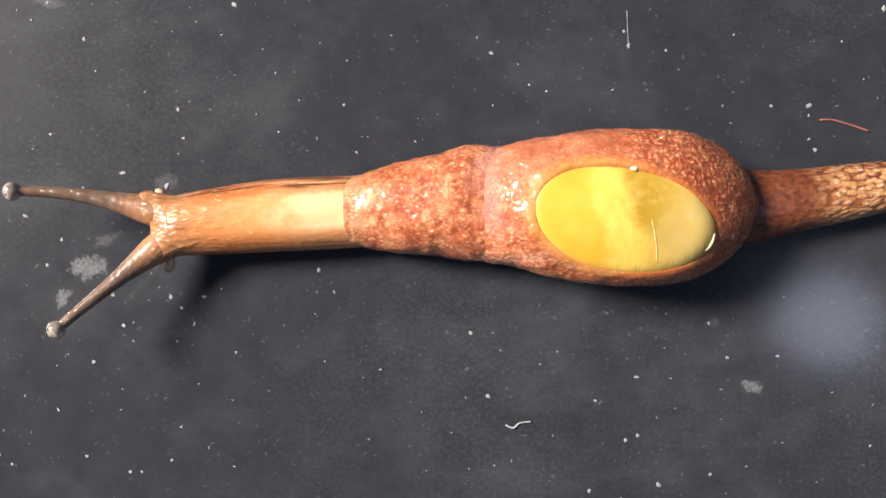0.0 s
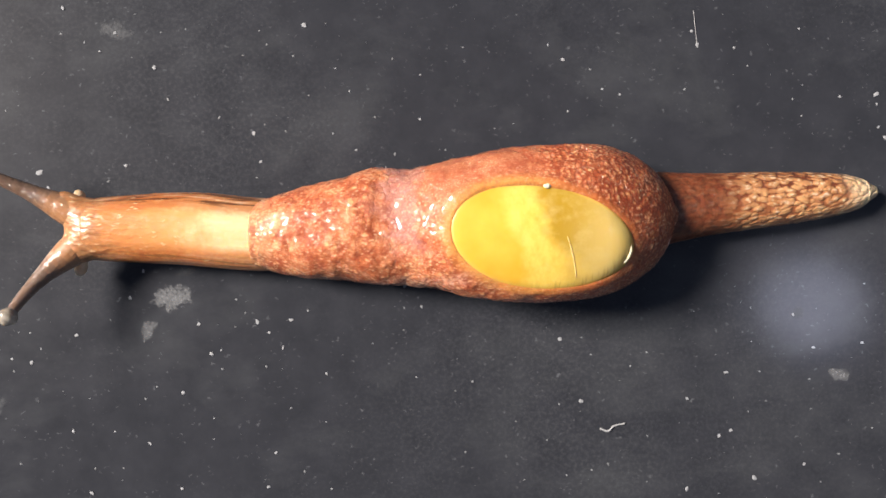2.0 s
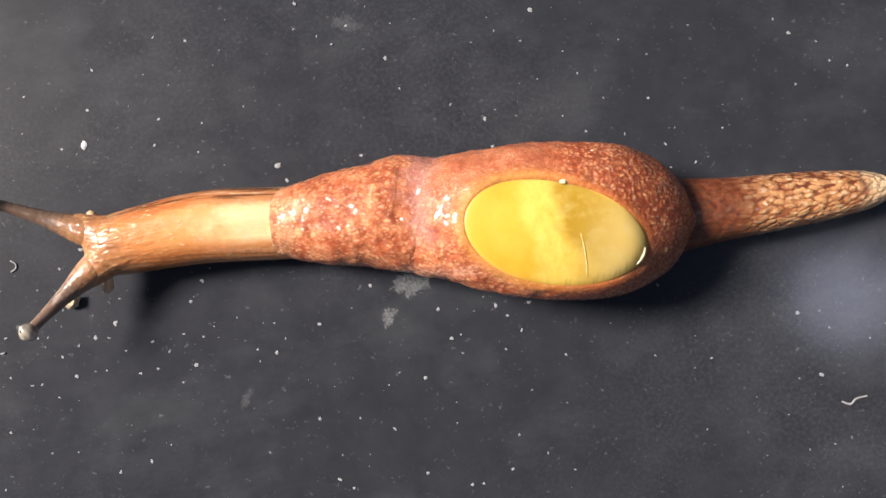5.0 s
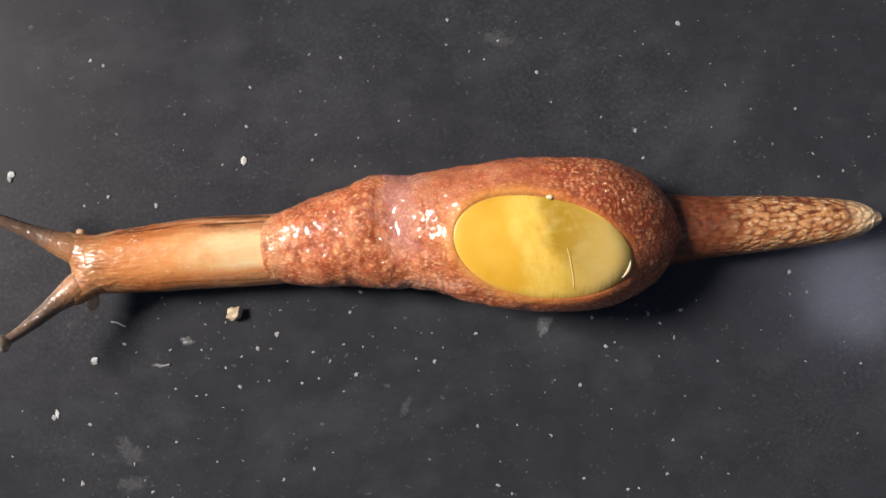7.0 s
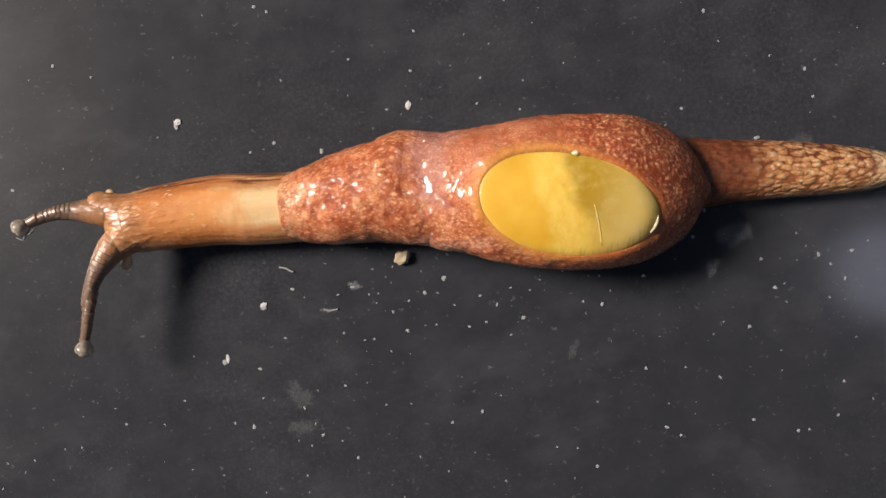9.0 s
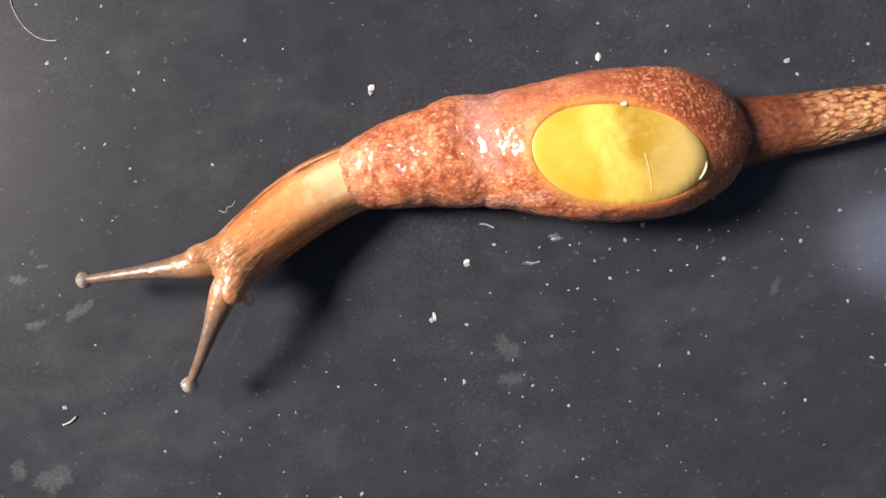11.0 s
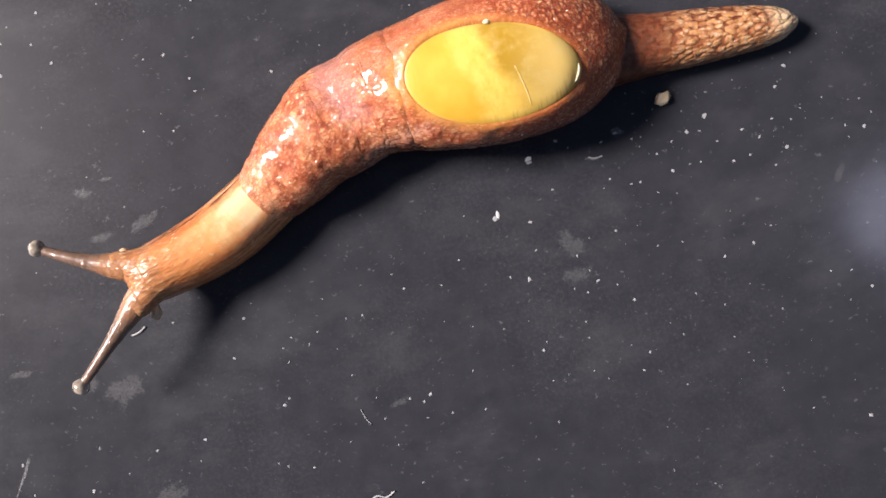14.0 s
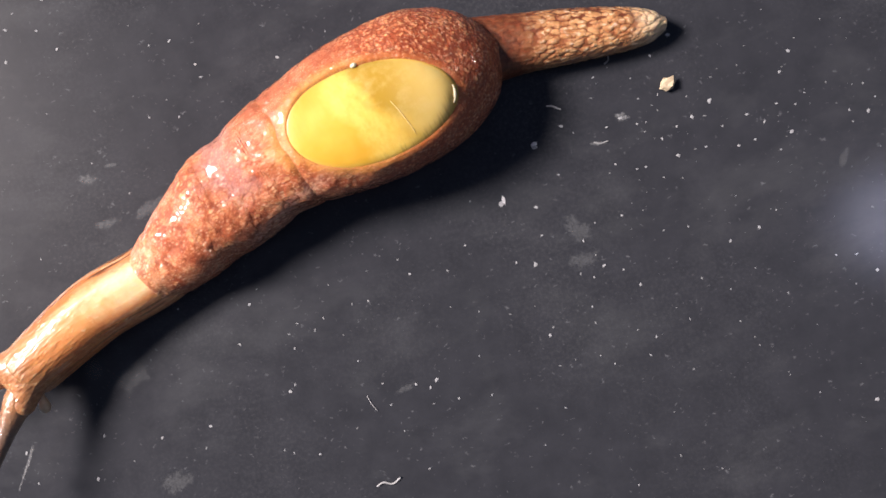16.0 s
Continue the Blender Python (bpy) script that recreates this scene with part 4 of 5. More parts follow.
    grains(((-10.0, 11.1, 0.08), (-9.8, 7.4, 0.08), (-2.7, 13.5, 0.07), (-14.1, 8.8, 0.08), (-15.4, 9.3, 0.07), (-18.2, 9.9, 0.07), (-25.2, 6.3, 0.08), (-13.4, 13.5, 0.06), (-7.2, 13.0, 0.06), (-5.5, 11.9, 0.06), (-8.5, 9.4, 0.08), (-7.4, 7.0, 0.07), (-8.0, 6.2, 0.06), (-4.2, 7.1, 0.06), (-16.5, 13.7, 0.08), (-15.0, 14.3, 0.07), (2.7, 13.4, 0.07), (5.3, 11.7, 0.07), (15.5, 11.4, 0.06), (18.3, 9.1, 0.07), (23.8, 8.5, 0.08), (25.6, 9.1, 0.07), (28.2, 9.6, 0.06), (-13.4, -2.5, 0.08), (-17.3, -2.4, 0.07), (-16.2, -5.8, 0.07), (-18.9, -5.8, 0.08), (-7.4, -2.7, 0.06), (-7.5, -4.1, 0.07), (-9.5, -4.8, 0.06), (-4.5, -8.1, 0.07), (-6.3, -2.7, 0.08)))
    grains(((-14.8, -8.5, 0.07), (-12.7, -9.5, 0.05), (-14.2, -12.5, 0.07), (-12.6, -13.7, 0.06), (-0.8, -10.3, 0.06), (-4.1, -12.0, 0.06), (-0.5, -14.0, 0.06), (-19.7, -10.1, 0.05), (-23.7, -7.3, 0.06), (-23.0, -6.6, 0.06), (3.7, -5.3, 0.08), (4.2, -6.4, 0.06), (2.0, -9.4, 0.06), (15.0, -8.2, 0.07), (18.2, -8.9, 0.08), (18.2, -10.8, 0.07), (25.3, -9.1, 0.08), (26.3, -10.6, 0.06), (27.9, -9.9, 0.06), (19.8, -13.8, 0.08), (14.1, -10.7, 0.05), (7.5, -11.8, 0.06), (4.9, -13.4, 0.08), (3.8, -13.7, 0.07), (2.2, -13.9, 0.06), (18.5, -15.5, 0.07), (24.3, -14.8, 0.05), (22.1, -12.3, 0.06), (15.3, -10.1, 0.06), (14.7, -4.1, 0.07), (11.0, -4.1, 0.05), (7.8, -6.5, 0.06)))
    grains(((6.7, -7.3, 0.06), (-32.4, 14.7, 0.08), (-37.3, 13.6, 0.08), (-38.4, 11.7, 0.07), (-45.8, 11.0, 0.05), (-30.4, 11.3, 0.05), (-31.2, 11.0, 0.07), (-21.5, 15.4, 0.06), (-26.2, 15.0, 0.07), (-27.6, 15.6, 0.07), (-32.9, 13.8, 0.06), (-35.8, 12.8, 0.06), (-40.5, 9.8, 0.06), (-43.8, 8.3, 0.05), (-46.0, 7.7, 0.05), (-15.4, 15.2, 0.05), (-45.1, 0.7, 0.08), (-43.8, -1.7, 0.07), (-41.9, -4.7, 0.07), (-41.8, -1.2, 0.06), (-36.5, -5.9, 0.08), (-29.9, -3.8, 0.06), (-30.5, -2.8, 0.08), (-31.2, -2.7, 0.05), (-32.8, -2.2, 0.06), (-32.4, -3.7, 0.05), (-25.6, -2.3, 0.05), (-31.5, -10.8, 0.08), (-27.0, -11.4, 0.08), (-25.3, -11.5, 0.06), (-17.8, -1.5, 0.06), (-18.9, -4.6, 0.07)))
    grains(((1.1, -11.6, 0.05), (4.0, -16.4, 0.06), (-49.4, 12.1, 0.07), (-41.9, 9.0, 0.06), (-51.0, 7.8, 0.06), (-54.0, 16.9, 0.05), (-8.5, 4.0, 0.05), (-44.9, -2.9, 0.06), (-43.6, -0.7, 0.06), (-40.9, -2.7, 0.08), (-40.0, -0.3, 0.08), (-47.9, -0.0, 0.06), (-47.5, 1.3, 0.07), (-78.3, 14.0, 0.08), (-75.0, 18.3, 0.07), (-74.8, 13.7, 0.08), (-76.0, 9.7, 0.08), (-77.1, 11.3, 0.05), (-72.4, 10.4, 0.07), (-73.0, 6.9, 0.07), (-72.4, 6.9, 0.05), (-75.6, 5.9, 0.06), (-65.8, 14.1, 0.07), (-64.2, 8.1, 0.05), (-57.8, 9.4, 0.07), (-68.9, 15.5, 0.06), (-56.2, 14.4, 0.08), (-44.1, -1.3, 0.05), (-31.6, -5.1, 0.06), (-44.9, -0.7, 0.06), (-74.1, -4.8, 0.07), (-62.6, -7.8, 0.06)))
    grains(((-59.8, -11.6, 0.06), (-81.5, -11.8, 0.07), (-71.1, -14.6, 0.08), (-72.3, -7.8, 0.05), (-67.2, -12.0, 0.06), (-58.6, -15.2, 0.06), (-51.0, -4.5, 0.08), (-49.3, -8.1, 0.08), (-45.0, -9.5, 0.08), (-43.1, -6.4, 0.06), (-43.4, -9.6, 0.06), (-50.9, -11.2, 0.06), (-43.2, -13.1, 0.07), (-52.9, -8.2, 0.07), (-33.5, -15.5, 0.07), (-56.0, -12.9, 0.07), (-53.4, -14.3, 0.07), (-50.6, -14.6, 0.08), (-50.6, -13.5, 0.07), (-48.0, -15.6, 0.06), (-40.6, -17.6, 0.07), (-40.4, -18.2, 0.07), (-47.5, -17.4, 0.08), (-52.4, -16.7, 0.08), (-50.7, -16.8, 0.06), (-49.9, -17.5, 0.07), (-44.9, -18.9, 0.08), (-29.7, -23.1, 0.08), (-31.3, -18.0, 0.06), (-37.9, -15.2, 0.07), (-44.5, -15.6, 0.07), (-54.3, -12.7, 0.06)))
    grains(((-41.5, -14.2, 0.06), (-38.9, -20.3, 0.06), (-84.7, 13.8, 0.08), (-79.4, 0.3, 0.07), (-83.8, 6.7, 0.07), (-38.2, 0.1, 0.06), (-82.9, -17.5, 0.08), (-84.6, -15.4, 0.08), (-77.9, -17.6, 0.08), (-89.7, -17.7, 0.08), (-70.8, -11.2, 0.08), (-69.0, -11.3, 0.07), (-65.0, -17.2, 0.07), (-62.2, -17.7, 0.06), (-67.6, -18.3, 0.08), (-64.5, -19.1, 0.07), (-64.8, -8.1, 0.06), (-67.5, -8.5, 0.06), (-66.2, -10.1, 0.07), (-66.6, -13.9, 0.07), (-72.7, -18.8, 0.08), (-72.1, -19.1, 0.07), (-58.3, -17.9, 0.07), (-58.0, -12.3, 0.06), (-44.4, -25.7, 0.08), (-46.9, -24.3, 0.08), (-55.5, -21.9, 0.05)))
    single("sand_grain", "angular cream sand grain lying on the black board", "sand grain", flake_mesh("sand_grain", 31, 0.5, SAND, 0.55), -42.9, -0.2, 0.56, 20)
    chip = flake_mesh("chip", 41, 0.3, CHIP, 0.5)
    for x, y, s, turn, st in ((-56.4, 10.2, 0.18, 30, 1.1), (-41.4, 9.5, 0.16, 80, 1.5), (-52.2, -2.2, 0.14, 25, 1.4), (-54.9, -5.4, 0.10, 95, 2.4)):
        single("pale_chip", "white angular chip lying on the black board", "chip", chip, x, y, s, turn, st)
    fibre(((4.5, -11.1), (5.0, -11.3), (5.4, -11.0), (6.1, -10.9)), 0.06, FIBRE, "short pale bent fibre on the black board")
    fibre(((24.5, 8.2), (25.3, 8.2), (26.4, 7.9), (27.6, 7.5)), 0.06, RUST, "thin reddish fibre lying on the board")
    fibre(((-79.2, 20.4), (-79.1, 19.7), (-78.7, 18.6), (-78.0, 17.7), (-77.2, 17.2), (-76.5, 17.1)), 0.035, FIBRE, "fine pale curved hair on the board")
    fibre(((-67.8, 4.0), (-67.4, 3.8), (-67.2, 4.1), (-66.9, 4.15), (-66.6, 4.4)), 0.028, FIBRE, "tiny curled pale fibre on the board")
    fibre(((-50.9, 0.1), (-50.5, 0.0), (-50.2, -0.2), (-50.0, -0.3)), 0.05, FIBRE, "short pale fibre on the black board")
    fibre(((-48.3, -2.9), (-47.9, -3.05), (-47.4, -3.0)), 0.05, FIBRE, "short pale fibre on the black board")
    fibre(((-67.1, -22.4), (-66.6, -22.2), (-66.0, -22.4), (-65.4, -22.1)), 0.06, FIBRE, "short pale bent fibre on the black board")
    fibre(((-80.7, -8.3), (-80.2, -8.2), (-79.7, -7.9)), 0.07, FIBRE, "short pale fibre on the black board")
    fibre(((-66.5, -16.3), (-66.3, -16.9), (-66.0, -17.4)), 0.03, FIBRE, "fine faint fibre on the black board")
    fibre(((12.2, 15.1), (12.25, 14.0), (12.3, 12.9)), 0.02, FIBRE, "fine faint fibre on the black board")
    fibre(((-46.6, 2.7), (-46.3, 2.5), (-46.3, 2.2), (-46.6, 2.0)), 0.05, FIBRE, "tiny curled pale fibre on the board")
    residue(-21.8, -1.2, 1.2, 1.0, 20, 3, "patch of flaky dried slime on the board")
    residue(-23.3, -3.1, 0.45, 0.85, -30, 4, "small patch of flaky dried slime on the board")
    residue(-20.6, 0.6, 1.1, 0.45, 25, 5, "faint smear of dried slime on the board")
    residue(-78.4, -1.0, 1.5, 0.4, 30, 6, "faint smear of dried slime on the board")
    residue(-81.4, -1.4, 1.0, 0.3, 12, 7, "faint smear of dried slime on the board")
    residue(-82.0, 1.8, 0.7, 0.4, 0, 8, "faint smear of dried slime on the board")
    residue(-80.2, 2.4, 0.6, 0.2, 5, 18, "faint smear of dried slime on the board")
    residue(-84.2, -10.8, 0.7, 0.9, 0, 9, "faint smear of dried slime on the board")
    residue(-82.0, -11.8, 1.5, 1.1, 20, 31, "faint broad smear of dried slime on the board")
    residue(-80.4, -19.4, 1.3, 0.8, 10, 32, "faint broad smear of dried slime on the board")
    residue(-88.8, -9.4, 0.9, 0.3, 5, 33, "faint thin smear of dried slime on the board")
    residue(-90.2, -16.3, 1.9, 0.13, 60, 34, "thin thread of slime drawn out on the board")
    residue(-50.5, -8.3, 0.8, 1.3, 35, 10, "faint smear of dried slime on the board")
    residue(-50.6, -10.3, 1.2, 0.6, 10, 21, "faint smear of dried slime on the board")
    residue(20.2, -8.7, 0.75, 0.5, 0, 11, "small smear of dried slime on the board")
    residue(17.7, -4.6, 0.5, 0.35, 40, 22, "faint smear of dried slime on the board")
    residue(-16.8, 4.2, 0.8, 0.6, 20, 23, "faint smear of dried slime on the board")
    residue(-24.3, 15.6, 0.9, 0.7, 0, 24, "faint smear of dried slime on the board")
    residue(-46.2, -1.6, 0.5, 0.35, 0, 12, "small crust of dried slime on the board")
    residue(-32.7, -7.3, 0.35, 0.8, -30, 13, "faint smear of dried slime on the board")
    residue(-63.8, -16.3, 0.7, 0.25, 20, 14, "faint smear of dried slime on the board")
    residue(-48.1, -3.0, 0.6, 0.16, -8, 15, "small thin smear of dried slime on the board")
    # countless finer specks
    r = random.Random(99)
    verts, faces = [], []
    for _ in range(2600):
        x, y = r.uniform(-100, 45), r.uniform(-32, 32)
        dense = 0.5 + 0.5 * noise.noise(Vector((x * 0.09, y * 0.09, 3.0))) + 0.7 * math.exp(-((x + 34) / 11) ** 2 - ((y + 3) / 5) ** 2)
        if r.random() > dense * (0.05 if x < -48 else 0.75):
            continue
        s = (0.016 + 0.04 * r.random() ** 3)
        b = len(verts)
        a0 = r.random() * 6.28
        e = 0.6 + r.random()
        for g in range(5):
            a = a0 + g * 1.2566
            verts.append((x + s * e * math.cos(a), y + s * math.sin(a), 0.0))
        verts.append((x, y, s * 0.8))
        faces += [(b + g, b + (g + 1) % 5, b + 5) for g in range(5)]
    for x, y, s in GRAINS:
        b, a0, n = len(verts), r.random() * 6.28, 7
        lean, e = r.random() * 6.28, r.uniform(1.0, 1.9)
        for g in range(n):
            a, d = a0 + g * 6.283 / n, s * r.uniform(0.55, 1.1)
            u, v = d * e * math.cos(a), d * math.sin(a)
            verts.append((x + u * math.cos(lean) - v * math.sin(lean), y + u * math.sin(lean) + v * math.cos(lean), 0.0))
        verts.append((x + 0.2 * s, y, s * 0.5))
        faces += [(b + g, b + (g + 1) % n, b + n) for g in range(n)]
    ob = mesh_object("fine_dust", np.array(verts) * MM, faces, FAINT, None, "", False)
    tagged(ob, "countless fine pale dust specks scattered over the board", "dust", kind="stuff")


build_litter()


# ---- how the animal crawls ----
ROWS = {}


def spline(at, pts, p, firm, d):
    """The place and heading at p on a smooth curve through pts, which runs along d at the point numbered firm."""
    n = len(at)
    i = max(0, min(n - 2, sum(1 for a in at[1:-1] if a <= p)))

    def slope(k):
        a, b = max(k - 1, 0), min(k + 1, n - 1)
        s = (pts[b] - pts[a]) / (at[b] - at[a])
        return d * s.length if k == firm else s
    w = at[i + 1] - at[i]
    u = (p - at[i]) / w
    if u < 0 or u > 1:
        end = i if u < 0 else i + 1
        s = slope(end)
        return pts[end] + s * (p - at[end]), s
    m0, m1 = slope(i) * w, slope(i + 1) * w
    a, b = pts[i], pts[i + 1]
    place = a * (2 * u ** 3 - 3 * u ** 2 + 1) + m0 * (u ** 3 - 2 * u ** 2 + u) + b * (3 * u ** 2 - 2 * u ** 3) + m1 * (u ** 3 - u ** 2)
    way = a * (6 * u * u - 6 * u) + m0 * (3 * u * u - 4 * u + 1) + b * (6 * u - 6 * u * u) + m1 * (3 * u * u - 2 * u)
    return place, way / w


def along(x, y, z, way):
    """A pose at (x, y, z) mm whose x axis runs along way, upright."""
    d = Vector(way).normalized()
    side = Vector((0, 0, 1)).cross(d).normalized()
    up = d.cross(side)
    m = Matrix((d, side, up)).transposed().to_4x4()
    m.translation = Vector((x, y, z)) * MM
    return m


def lifted(p, high):
    return high * max(0.0, min(1.0, (p - 15.0) / 12.0)) ** 1.5


def crawl(t, origin, heading, tail, root, fold, front, neck, head, tip_right, tip_left):
    """One moment of the crawl, in millimetres on the board: all poses of the body's rings."""
    h = radians(heading)
    d = Vector((math.cos(h), math.sin(h)))
    o = Vector(origin)
    base = pose(o.x * MM, o.y * MM, 0, 0, 0, heading)
    inv = base.inverted()
    ROWS.setdefault("body", []).append((t, base))
    at = [-21.9, -8.3, -4.0, 0.0, 3.2, 8.0, 15.6, 20.7, 27.5]
    pts = [Vector(tail), Vector(root), o - d * 4.0, o, o + d * 3.2, Vector(fold), Vector(front), Vector(neck), Vector(head)]
    high = 0.6 + 2.0 * float(np.interp(t, (8.2, 10.2, 12.6, 14.5), (0.0, 1.0, 1.0, 0.3)))
    for i, (ob, mid) in enumerate(RINGS):
        c, way = spline(at, pts, mid, 4, d)
        z0, z1 = lifted(mid, high), lifted(mid + 0.2, high)
        world = along(c.x, c.y, z0, (way.x, way.y, (z1 - z0) / 0.2 * way.length))
        ROWS.setdefault(i, []).append((t, inv @ world))
    # tentacles bend from the head towards their tips
    c, way = spline(at, pts, 27.3, 4, d)
    way.normalize()
    left = Vector((-way.y, way.x))
    for n, (side, parts, bulb) in enumerate(STALKS):
        tip = tip_left if side > 0 else tip_right
        e = Vector((tip[0], tip[1], float(np.interp(t, (8.2, 10.2, 12.6, 13.3), (4.4, 3.1, 3.1, 4.2)))))
        a2 = c - way * 1.3 + left * side * 0.65
        a = Vector((a2.x, a2.y, lifted(26.0, high) + 1.98))
        to = (Vector(tip) - a2).normalized()
        flare = (way + left * side * 0.5).normalized() * 1.2 + to * 0.8
        c1 = a + Vector((flare.x, flare.y, lifted(27.7, high) - lifted(26.0, high) + 0.15))
        out = Vector((way.x + left.x * side * 0.75, way.y + left.y * side * 0.75, 0.0 if 9 < t < 13 else 0.4)).normalized()
        far = (e - c1).length
        mid = (c1 + out * far * 0.5).lerp(c1.lerp(e, 0.5), 0.55)
        k = len(parts)
        for j, ob in enumerate(parts):
            u = (j + 0.5) / k * 0.955
            w = 1 - u
            place = a * w ** 3 + c1 * 3 * w * w * u + mid * 3 * w * u * u + e * u ** 3
            slope = (c1 - a) * w * w + (mid - c1) * 2 * w * u + (e - mid) * u * u
            ROWS.setdefault((n, j), []).append((t, inv @ along(*place, slope)))
        ROWS.setdefault((n, "tip"), []).append((t, inv @ along(*e, (e - mid))))


def motions():
    crawl(0, (10.3, 2.5), 180.2, (32.5, 4.6), (19.1, 2.6), (3.1, 2.7), (-4.6, 2.3), (-10.2, 2.0), (-17.2, 1.2), (-24.1, 3.3), (-21.6, -4.6))
    crawl(0.5, (7.6, 2.3), 179.7, (30.9, 4.5), (16.9, 2.3), (-0.0, 2.5), (-7.4, 2.3), (-12.5, 2.2), (-20.1, 2.2), (-24.7, 7.5), (-25.5, -0.0))
    crawl(1, (5.0, 2.3), 179.4, (28.1, 3.4), (13.8, 2.5), (-2.7, 2.55), (-10.2, 2.4), (-15.5, 2.5), (-22.7, 2.8), (-26.5, 7.7), (-27.5, 1.1))
    crawl(1.5, (2.7, 2.1), 180.4, (25.1, 3.4), (11.2, 2.6), (-5.1, 2.38), (-12.7, 2.3), (-18.0, 2.7), (-24.8, 3.2), (-28.7, 7.8), (-28.5, 0.0))
    crawl(2, (0.3, 2.0), 180.1, (22.3, 2.8), (8.6, 2.5), (-7.7, 2.3), (-15.3, 2.35), (-20.3, 3.0), (-27.2, 3.3), (-31.0, 6.9), (-29.5, -1.5))
    crawl(2.2, (-0.7, 2.1), 180.3, (21.1, 2.7), (7.5, 2.5), (-8.7, 2.3), (-16.3, 2.45), (-21.3, 3.1), (-28.2, 3.4), (-31.5, 7.1), (-30.4, -1.2))
    crawl(2.3, (-1.6, 1.5), 179.1, (19.8, 3), (7, 2.2), (-9.3, 2.05), (-17.1, 2.4), (-22.1, 3), (-28.8, 3), (-33.3, 5.7), (-31.6, -2.5))
    crawl(2.5, (-2.7, 1.4), 178.5, (19.4, 3.1), (6, 2.1), (-10.1, 1.95), (-18, 2.55), (-23, 3.1), (-29.8, 3.2), (-33.9, 7.1), (-33.1, -1.4))
    crawl(3, (-5.3, 1.7), 177.4, (17.3, 2.7), (3.6, 2.1), (-12.7, 2.35), (-20.2, 2.68), (-25.3, 3.3), (-32.5, 3.5), (-36.8, 8.8), (-36.9, 0.4))
    crawl(3.5, (-7.9, 1.7), 176.8, (14.8, 2.6), (1.2, 1.8), (-15.3, 2.45), (-22.6, 2.88), (-27.7, 3.4), (-34.9, 4.2), (-38, 8.4), (-37.9, 0.5))
    crawl(4, (-9.9, 1.8), 176.3, (12.4, 2.7), (-1.1, 1.6), (-17, 2.65), (-24.6, 3.08), (-29.9, 3.5), (-37.2, 3.4), (-40.8, 6), (-38.9, -1.6))
    crawl(4.5, (-11.6, 1.8), 175.5, (10.6, 2.4), (-3.2, 1.5), (-18.9, 2.75), (-26.4, 3.1), (-31.3, 3.3), (-38.7, 2.4), (-43.4, 3.9), (-40.4, -3.2))
    crawl(5, (-13.5, 1.9), 174.6, (8.3, 2), (-5.3, 1.5), (-21, 3), (-28.7, 3.3), (-34.1, 3.5), (-41.1, 2.7), (-45.1, 5.9), (-43.5, -1.7))
    crawl(5.2, (-14.4, 2.1), 174.8, (7.3, 1.5), (-6.2, 1.6), (-22, 3.1), (-29.6, 3.3), (-35.4, 3.6), (-42, 3), (-45.6, 6.7), (-45.1, -1))
    crawl(7.3, (-25, 2.8), 174.2, (-3.3, 1.5), (-16.8, 2.2), (-33.3, 3.8), (-40.6, 3.6), (-46.4, 3.8), (-53.4, 3.4), (-57.6, 7.5), (-56.7, -0.4))
    crawl(7.5, (-25.7, 2.8), 174.6, (-4.3, 1.6), (-17.9, 2.2), (-34, 3.75), (-41.6, 3.6), (-47.2, 3.7), (-54.1, 3), (-56.6, 6.5), (-56, -0.6))
    crawl(8, (-27.9, 2.7), 175.1, (-7.1, 1.1), (-20.2, 2.1), (-36, 3.65), (-44.2, 3.4), (-49.4, 3.6), (-56.5, 3.4), (-58.5, 5.9), (-57.4, 0.2))
    crawl(8.2, (-29, 2.6), 175.4, (-7.9, 1.3), (-21.1, 2.6), (-37.1, 3.55), (-45.1, 3.6), (-50.3, 4.2), (-57.6, 4.5), (-60.6, 6.7), (-60.5, -0.5))
    crawl(10.3, (-39.0, 3.0), 173.9, (-17.6, 2.2), (-30.9, 3.2), (-46.9, 4.55), (-55.0, 4.25), (-59.3, 3.7), (-64.3, 1.0), (-72.0, -0.7), (-63.4, -6.2))
    crawl(10.5, (-40.15, 3.05), 174.6, (-18.7, 2.7), (-31.6, 3.2), (-48.2, 4.38), (-55.9, 4.2), (-60.2, 3.4), (-65.1, 0.4), (-72.6, -1.1), (-64.7, -6.7))
    crawl(10.8, (-41.9, 3.0), 174.9, (-19.8, 2.6), (-32.9, 3.1), (-49.6, 4.45), (-57.1, 4.35), (-61.7, 3.1), (-66.9, -0.5), (-74.1, -1.1), (-67.6, -7.1))
    crawl(11, (-42.6, 3.4), 173.8, (-20.5, 2.8), (-34.0, 2.9), (-50.5, 4.6), (-58.2, 4.4), (-62.4, 2.9), (-68.0, -0.7), (-76.0, 0.9), (-70.6, -6.7))
    crawl(11.5, (-44.8, 3.6), 173.5, (-22.8, 2.9), (-36.5, 2.9), (-52.7, 4.8), (-60.2, 4.25), (-64.7, 1.85), (-68.8, -2.3), (-76.4, -3.6), (-67.9, -8.0))
    crawl(12, (-46.5, 3.7), 172.8, (-25.0, 2.5), (-38.4, 2.7), (-55.0, 4.9), (-61.9, 3.5), (-66.1, 0.7), (-69.4, -3.8), (-75.5, -4.7), (-69.2, -10.1))
    crawl(12.5, (-47.9, 3.6), 173.7, (-27.0, 2.6), (-40.1, 3.0), (-56.8, 4.9), (-63.3, 3.1), (-67.4, -0.55), (-71.4, -4.9), (-77.8, -4.8), (-72.9, -11.2))
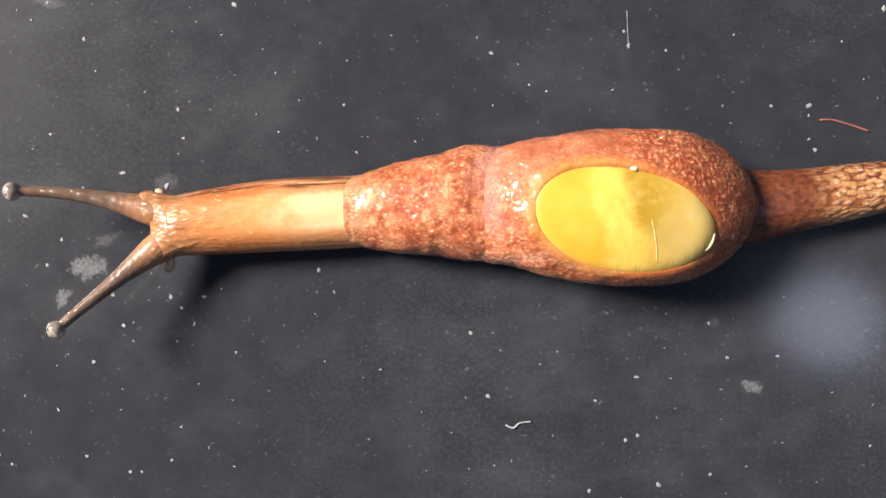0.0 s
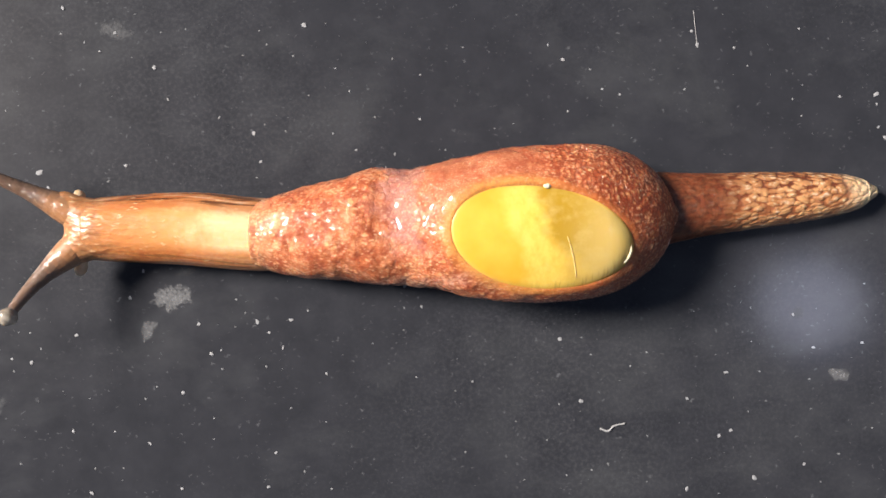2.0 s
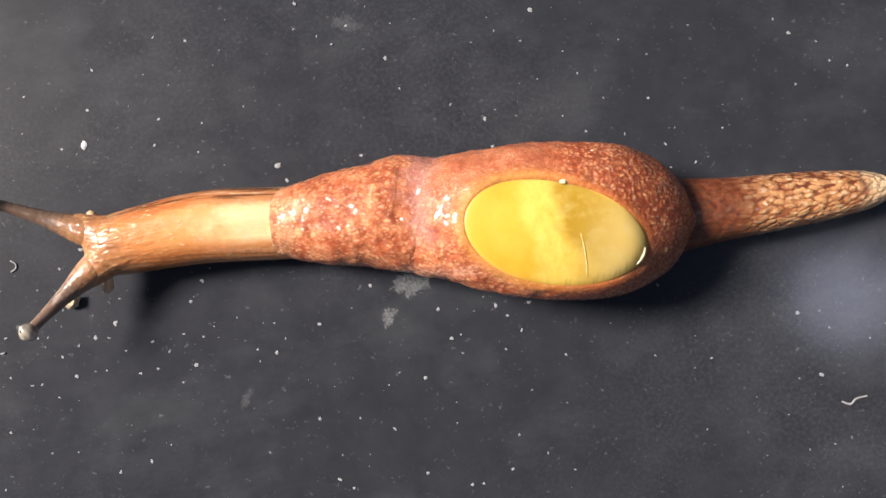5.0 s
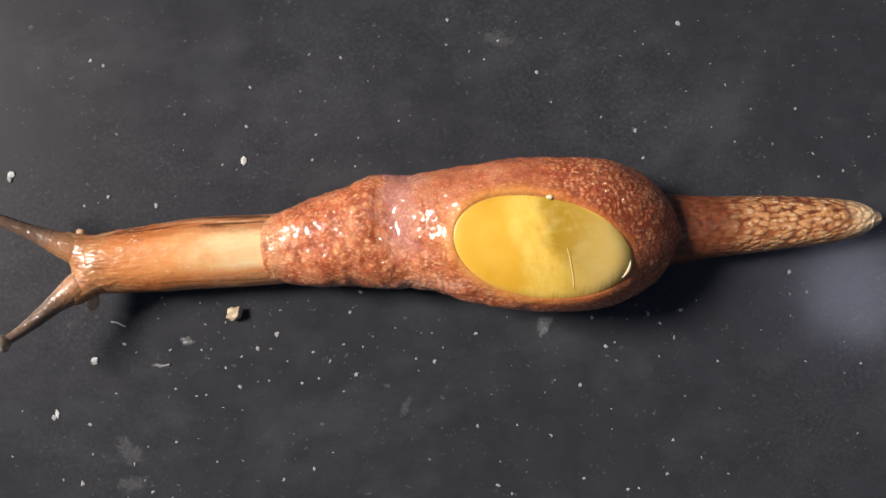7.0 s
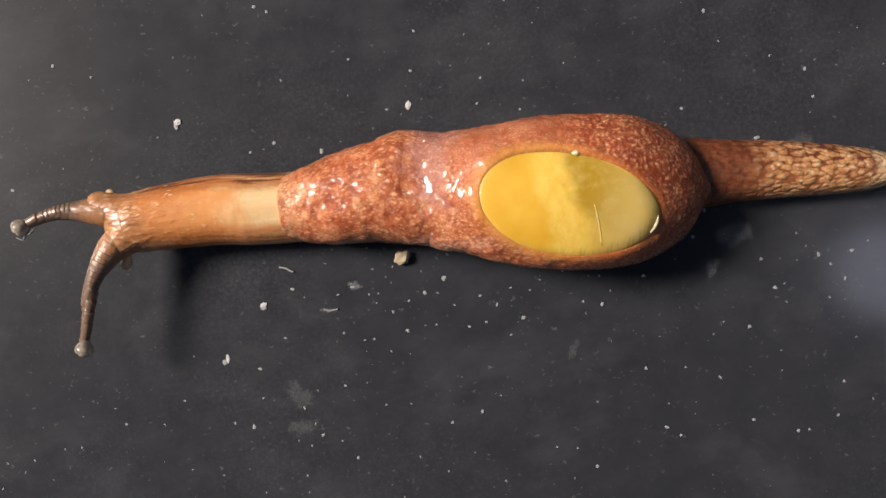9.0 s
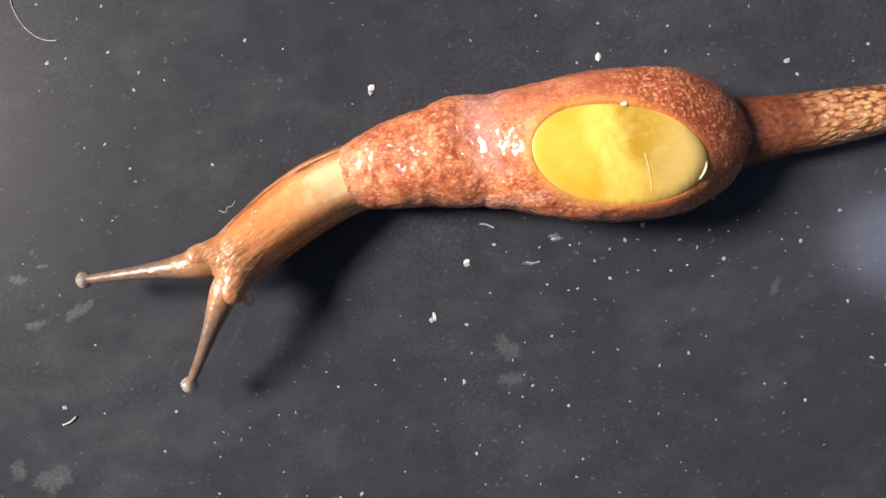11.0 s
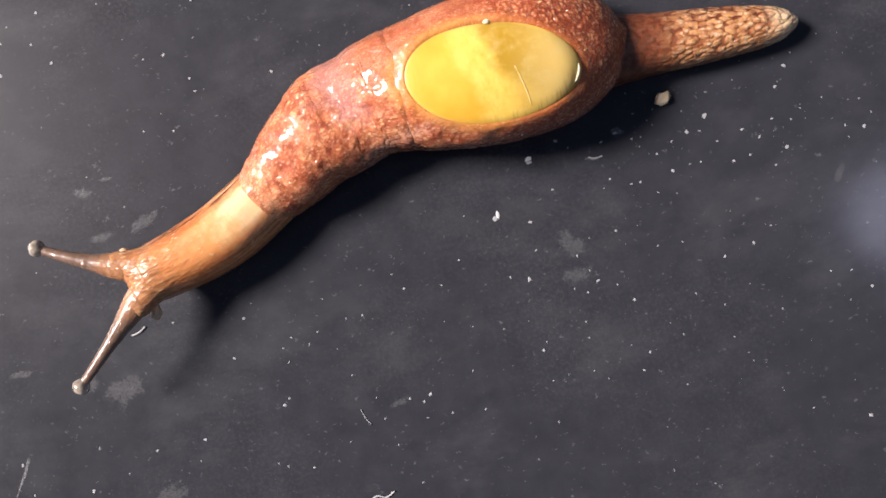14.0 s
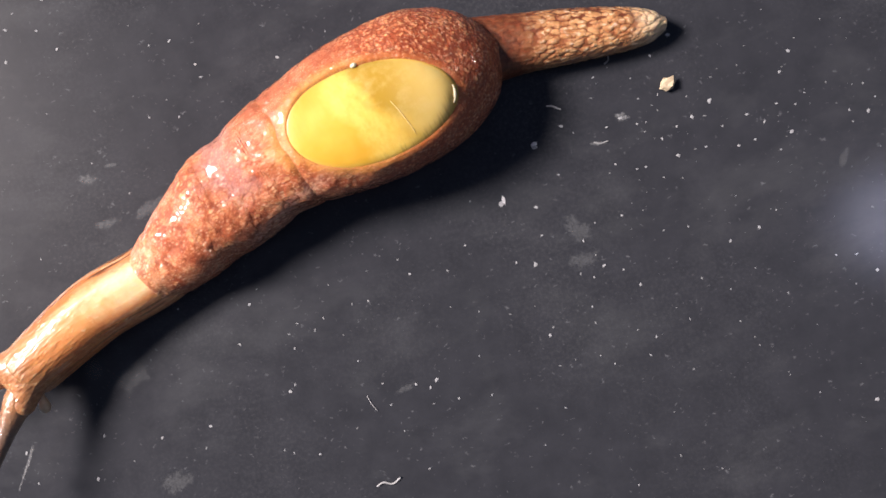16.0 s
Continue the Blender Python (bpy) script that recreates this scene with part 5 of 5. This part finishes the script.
    crawl(13, (-50.0, 3.7), 177.2, (-29.3, 2.6), (-42.1, 3.0), (-58.8, 4.5), (-65.3, 1.8), (-69.15, -1.4), (-74.9, -4.7), (-81.5, -0.6), (-78.1, -10.6))
    crawl(13.3, (-51.5, 3.5), 178.7, (-30.9, 3.0), (-43.2, 3.3), (-60.6, 3.8), (-66.9, 0.5), (-70.9, -2.2), (-76.8, -4.4), (-81.8, 1.2), (-81.8, -8.7))
    crawl(13.5, (-52.0, 3.8), 180.8, (-31.8, 2.9), (-44.4, 3.5), (-61.1, 3.5), (-67.2, 0.2), (-71.2, -2.5), (-77.4, -3.7), (-80.8, 1.5), (-82.3, -7.7))
    crawl(14, (-54.0, 3.5), 182.8, (-34.3, 2.8), (-46.1, 3.4), (-63.1, 2.7), (-69.2, -1.0), (-73.0, -3.2), (-79.0, -5.1), (-83.5, -1.6), (-82.6, -10.6))
    crawl(14.5, (-56.1, 3.2), 186.5, (-36.6, 2.5), (-48.4, 3.8), (-64.8, 1.7), (-71.0, -2.2), (-75.2, -3.9), (-81.4, -6.8), (-88.2, -5.4), (-81.4, -13.9))
    crawl(15, (-58.1, 2.7), 191.1, (-38.7, 2.9), (-50.7, 3.9), (-67.2, 0.5), (-73.3, -3.4), (-77.6, -5.2), (-83.7, -9.0), (-89.4, -8.9), (-81.1, -15.1))
    crawl(15.5, (-60.25, 2.4), 192.8, (-40.8, 3.4), (-53.1, 4.0), (-69.3, -0.4), (-75.6, -4.1), (-80.1, -6.1), (-87.3, -9.0), (-91.7, -6.9), (-88.7, -15.1))
    crawl(16, (-62.1, 1.75), 195.8, (-42.8, 3.6), (-55.0, 4.2), (-71.3, -1.4), (-77.7, -5.2), (-82.5, -7.0), (-89.0, -11.0), (-94.3, -11.2), (-90.8, -17.0))
    walk(slug, ROWS["body"])
    for i, (ob, mid) in enumerate(RINGS):
        walk(ob, ROWS[i])
    for n, (side, parts, bulb) in enumerate(STALKS):
        for j, ob in enumerate(parts):
            walk(ob, ROWS[(n, j)])
        walk(bulb, ROWS[(n, "tip")])


motions()
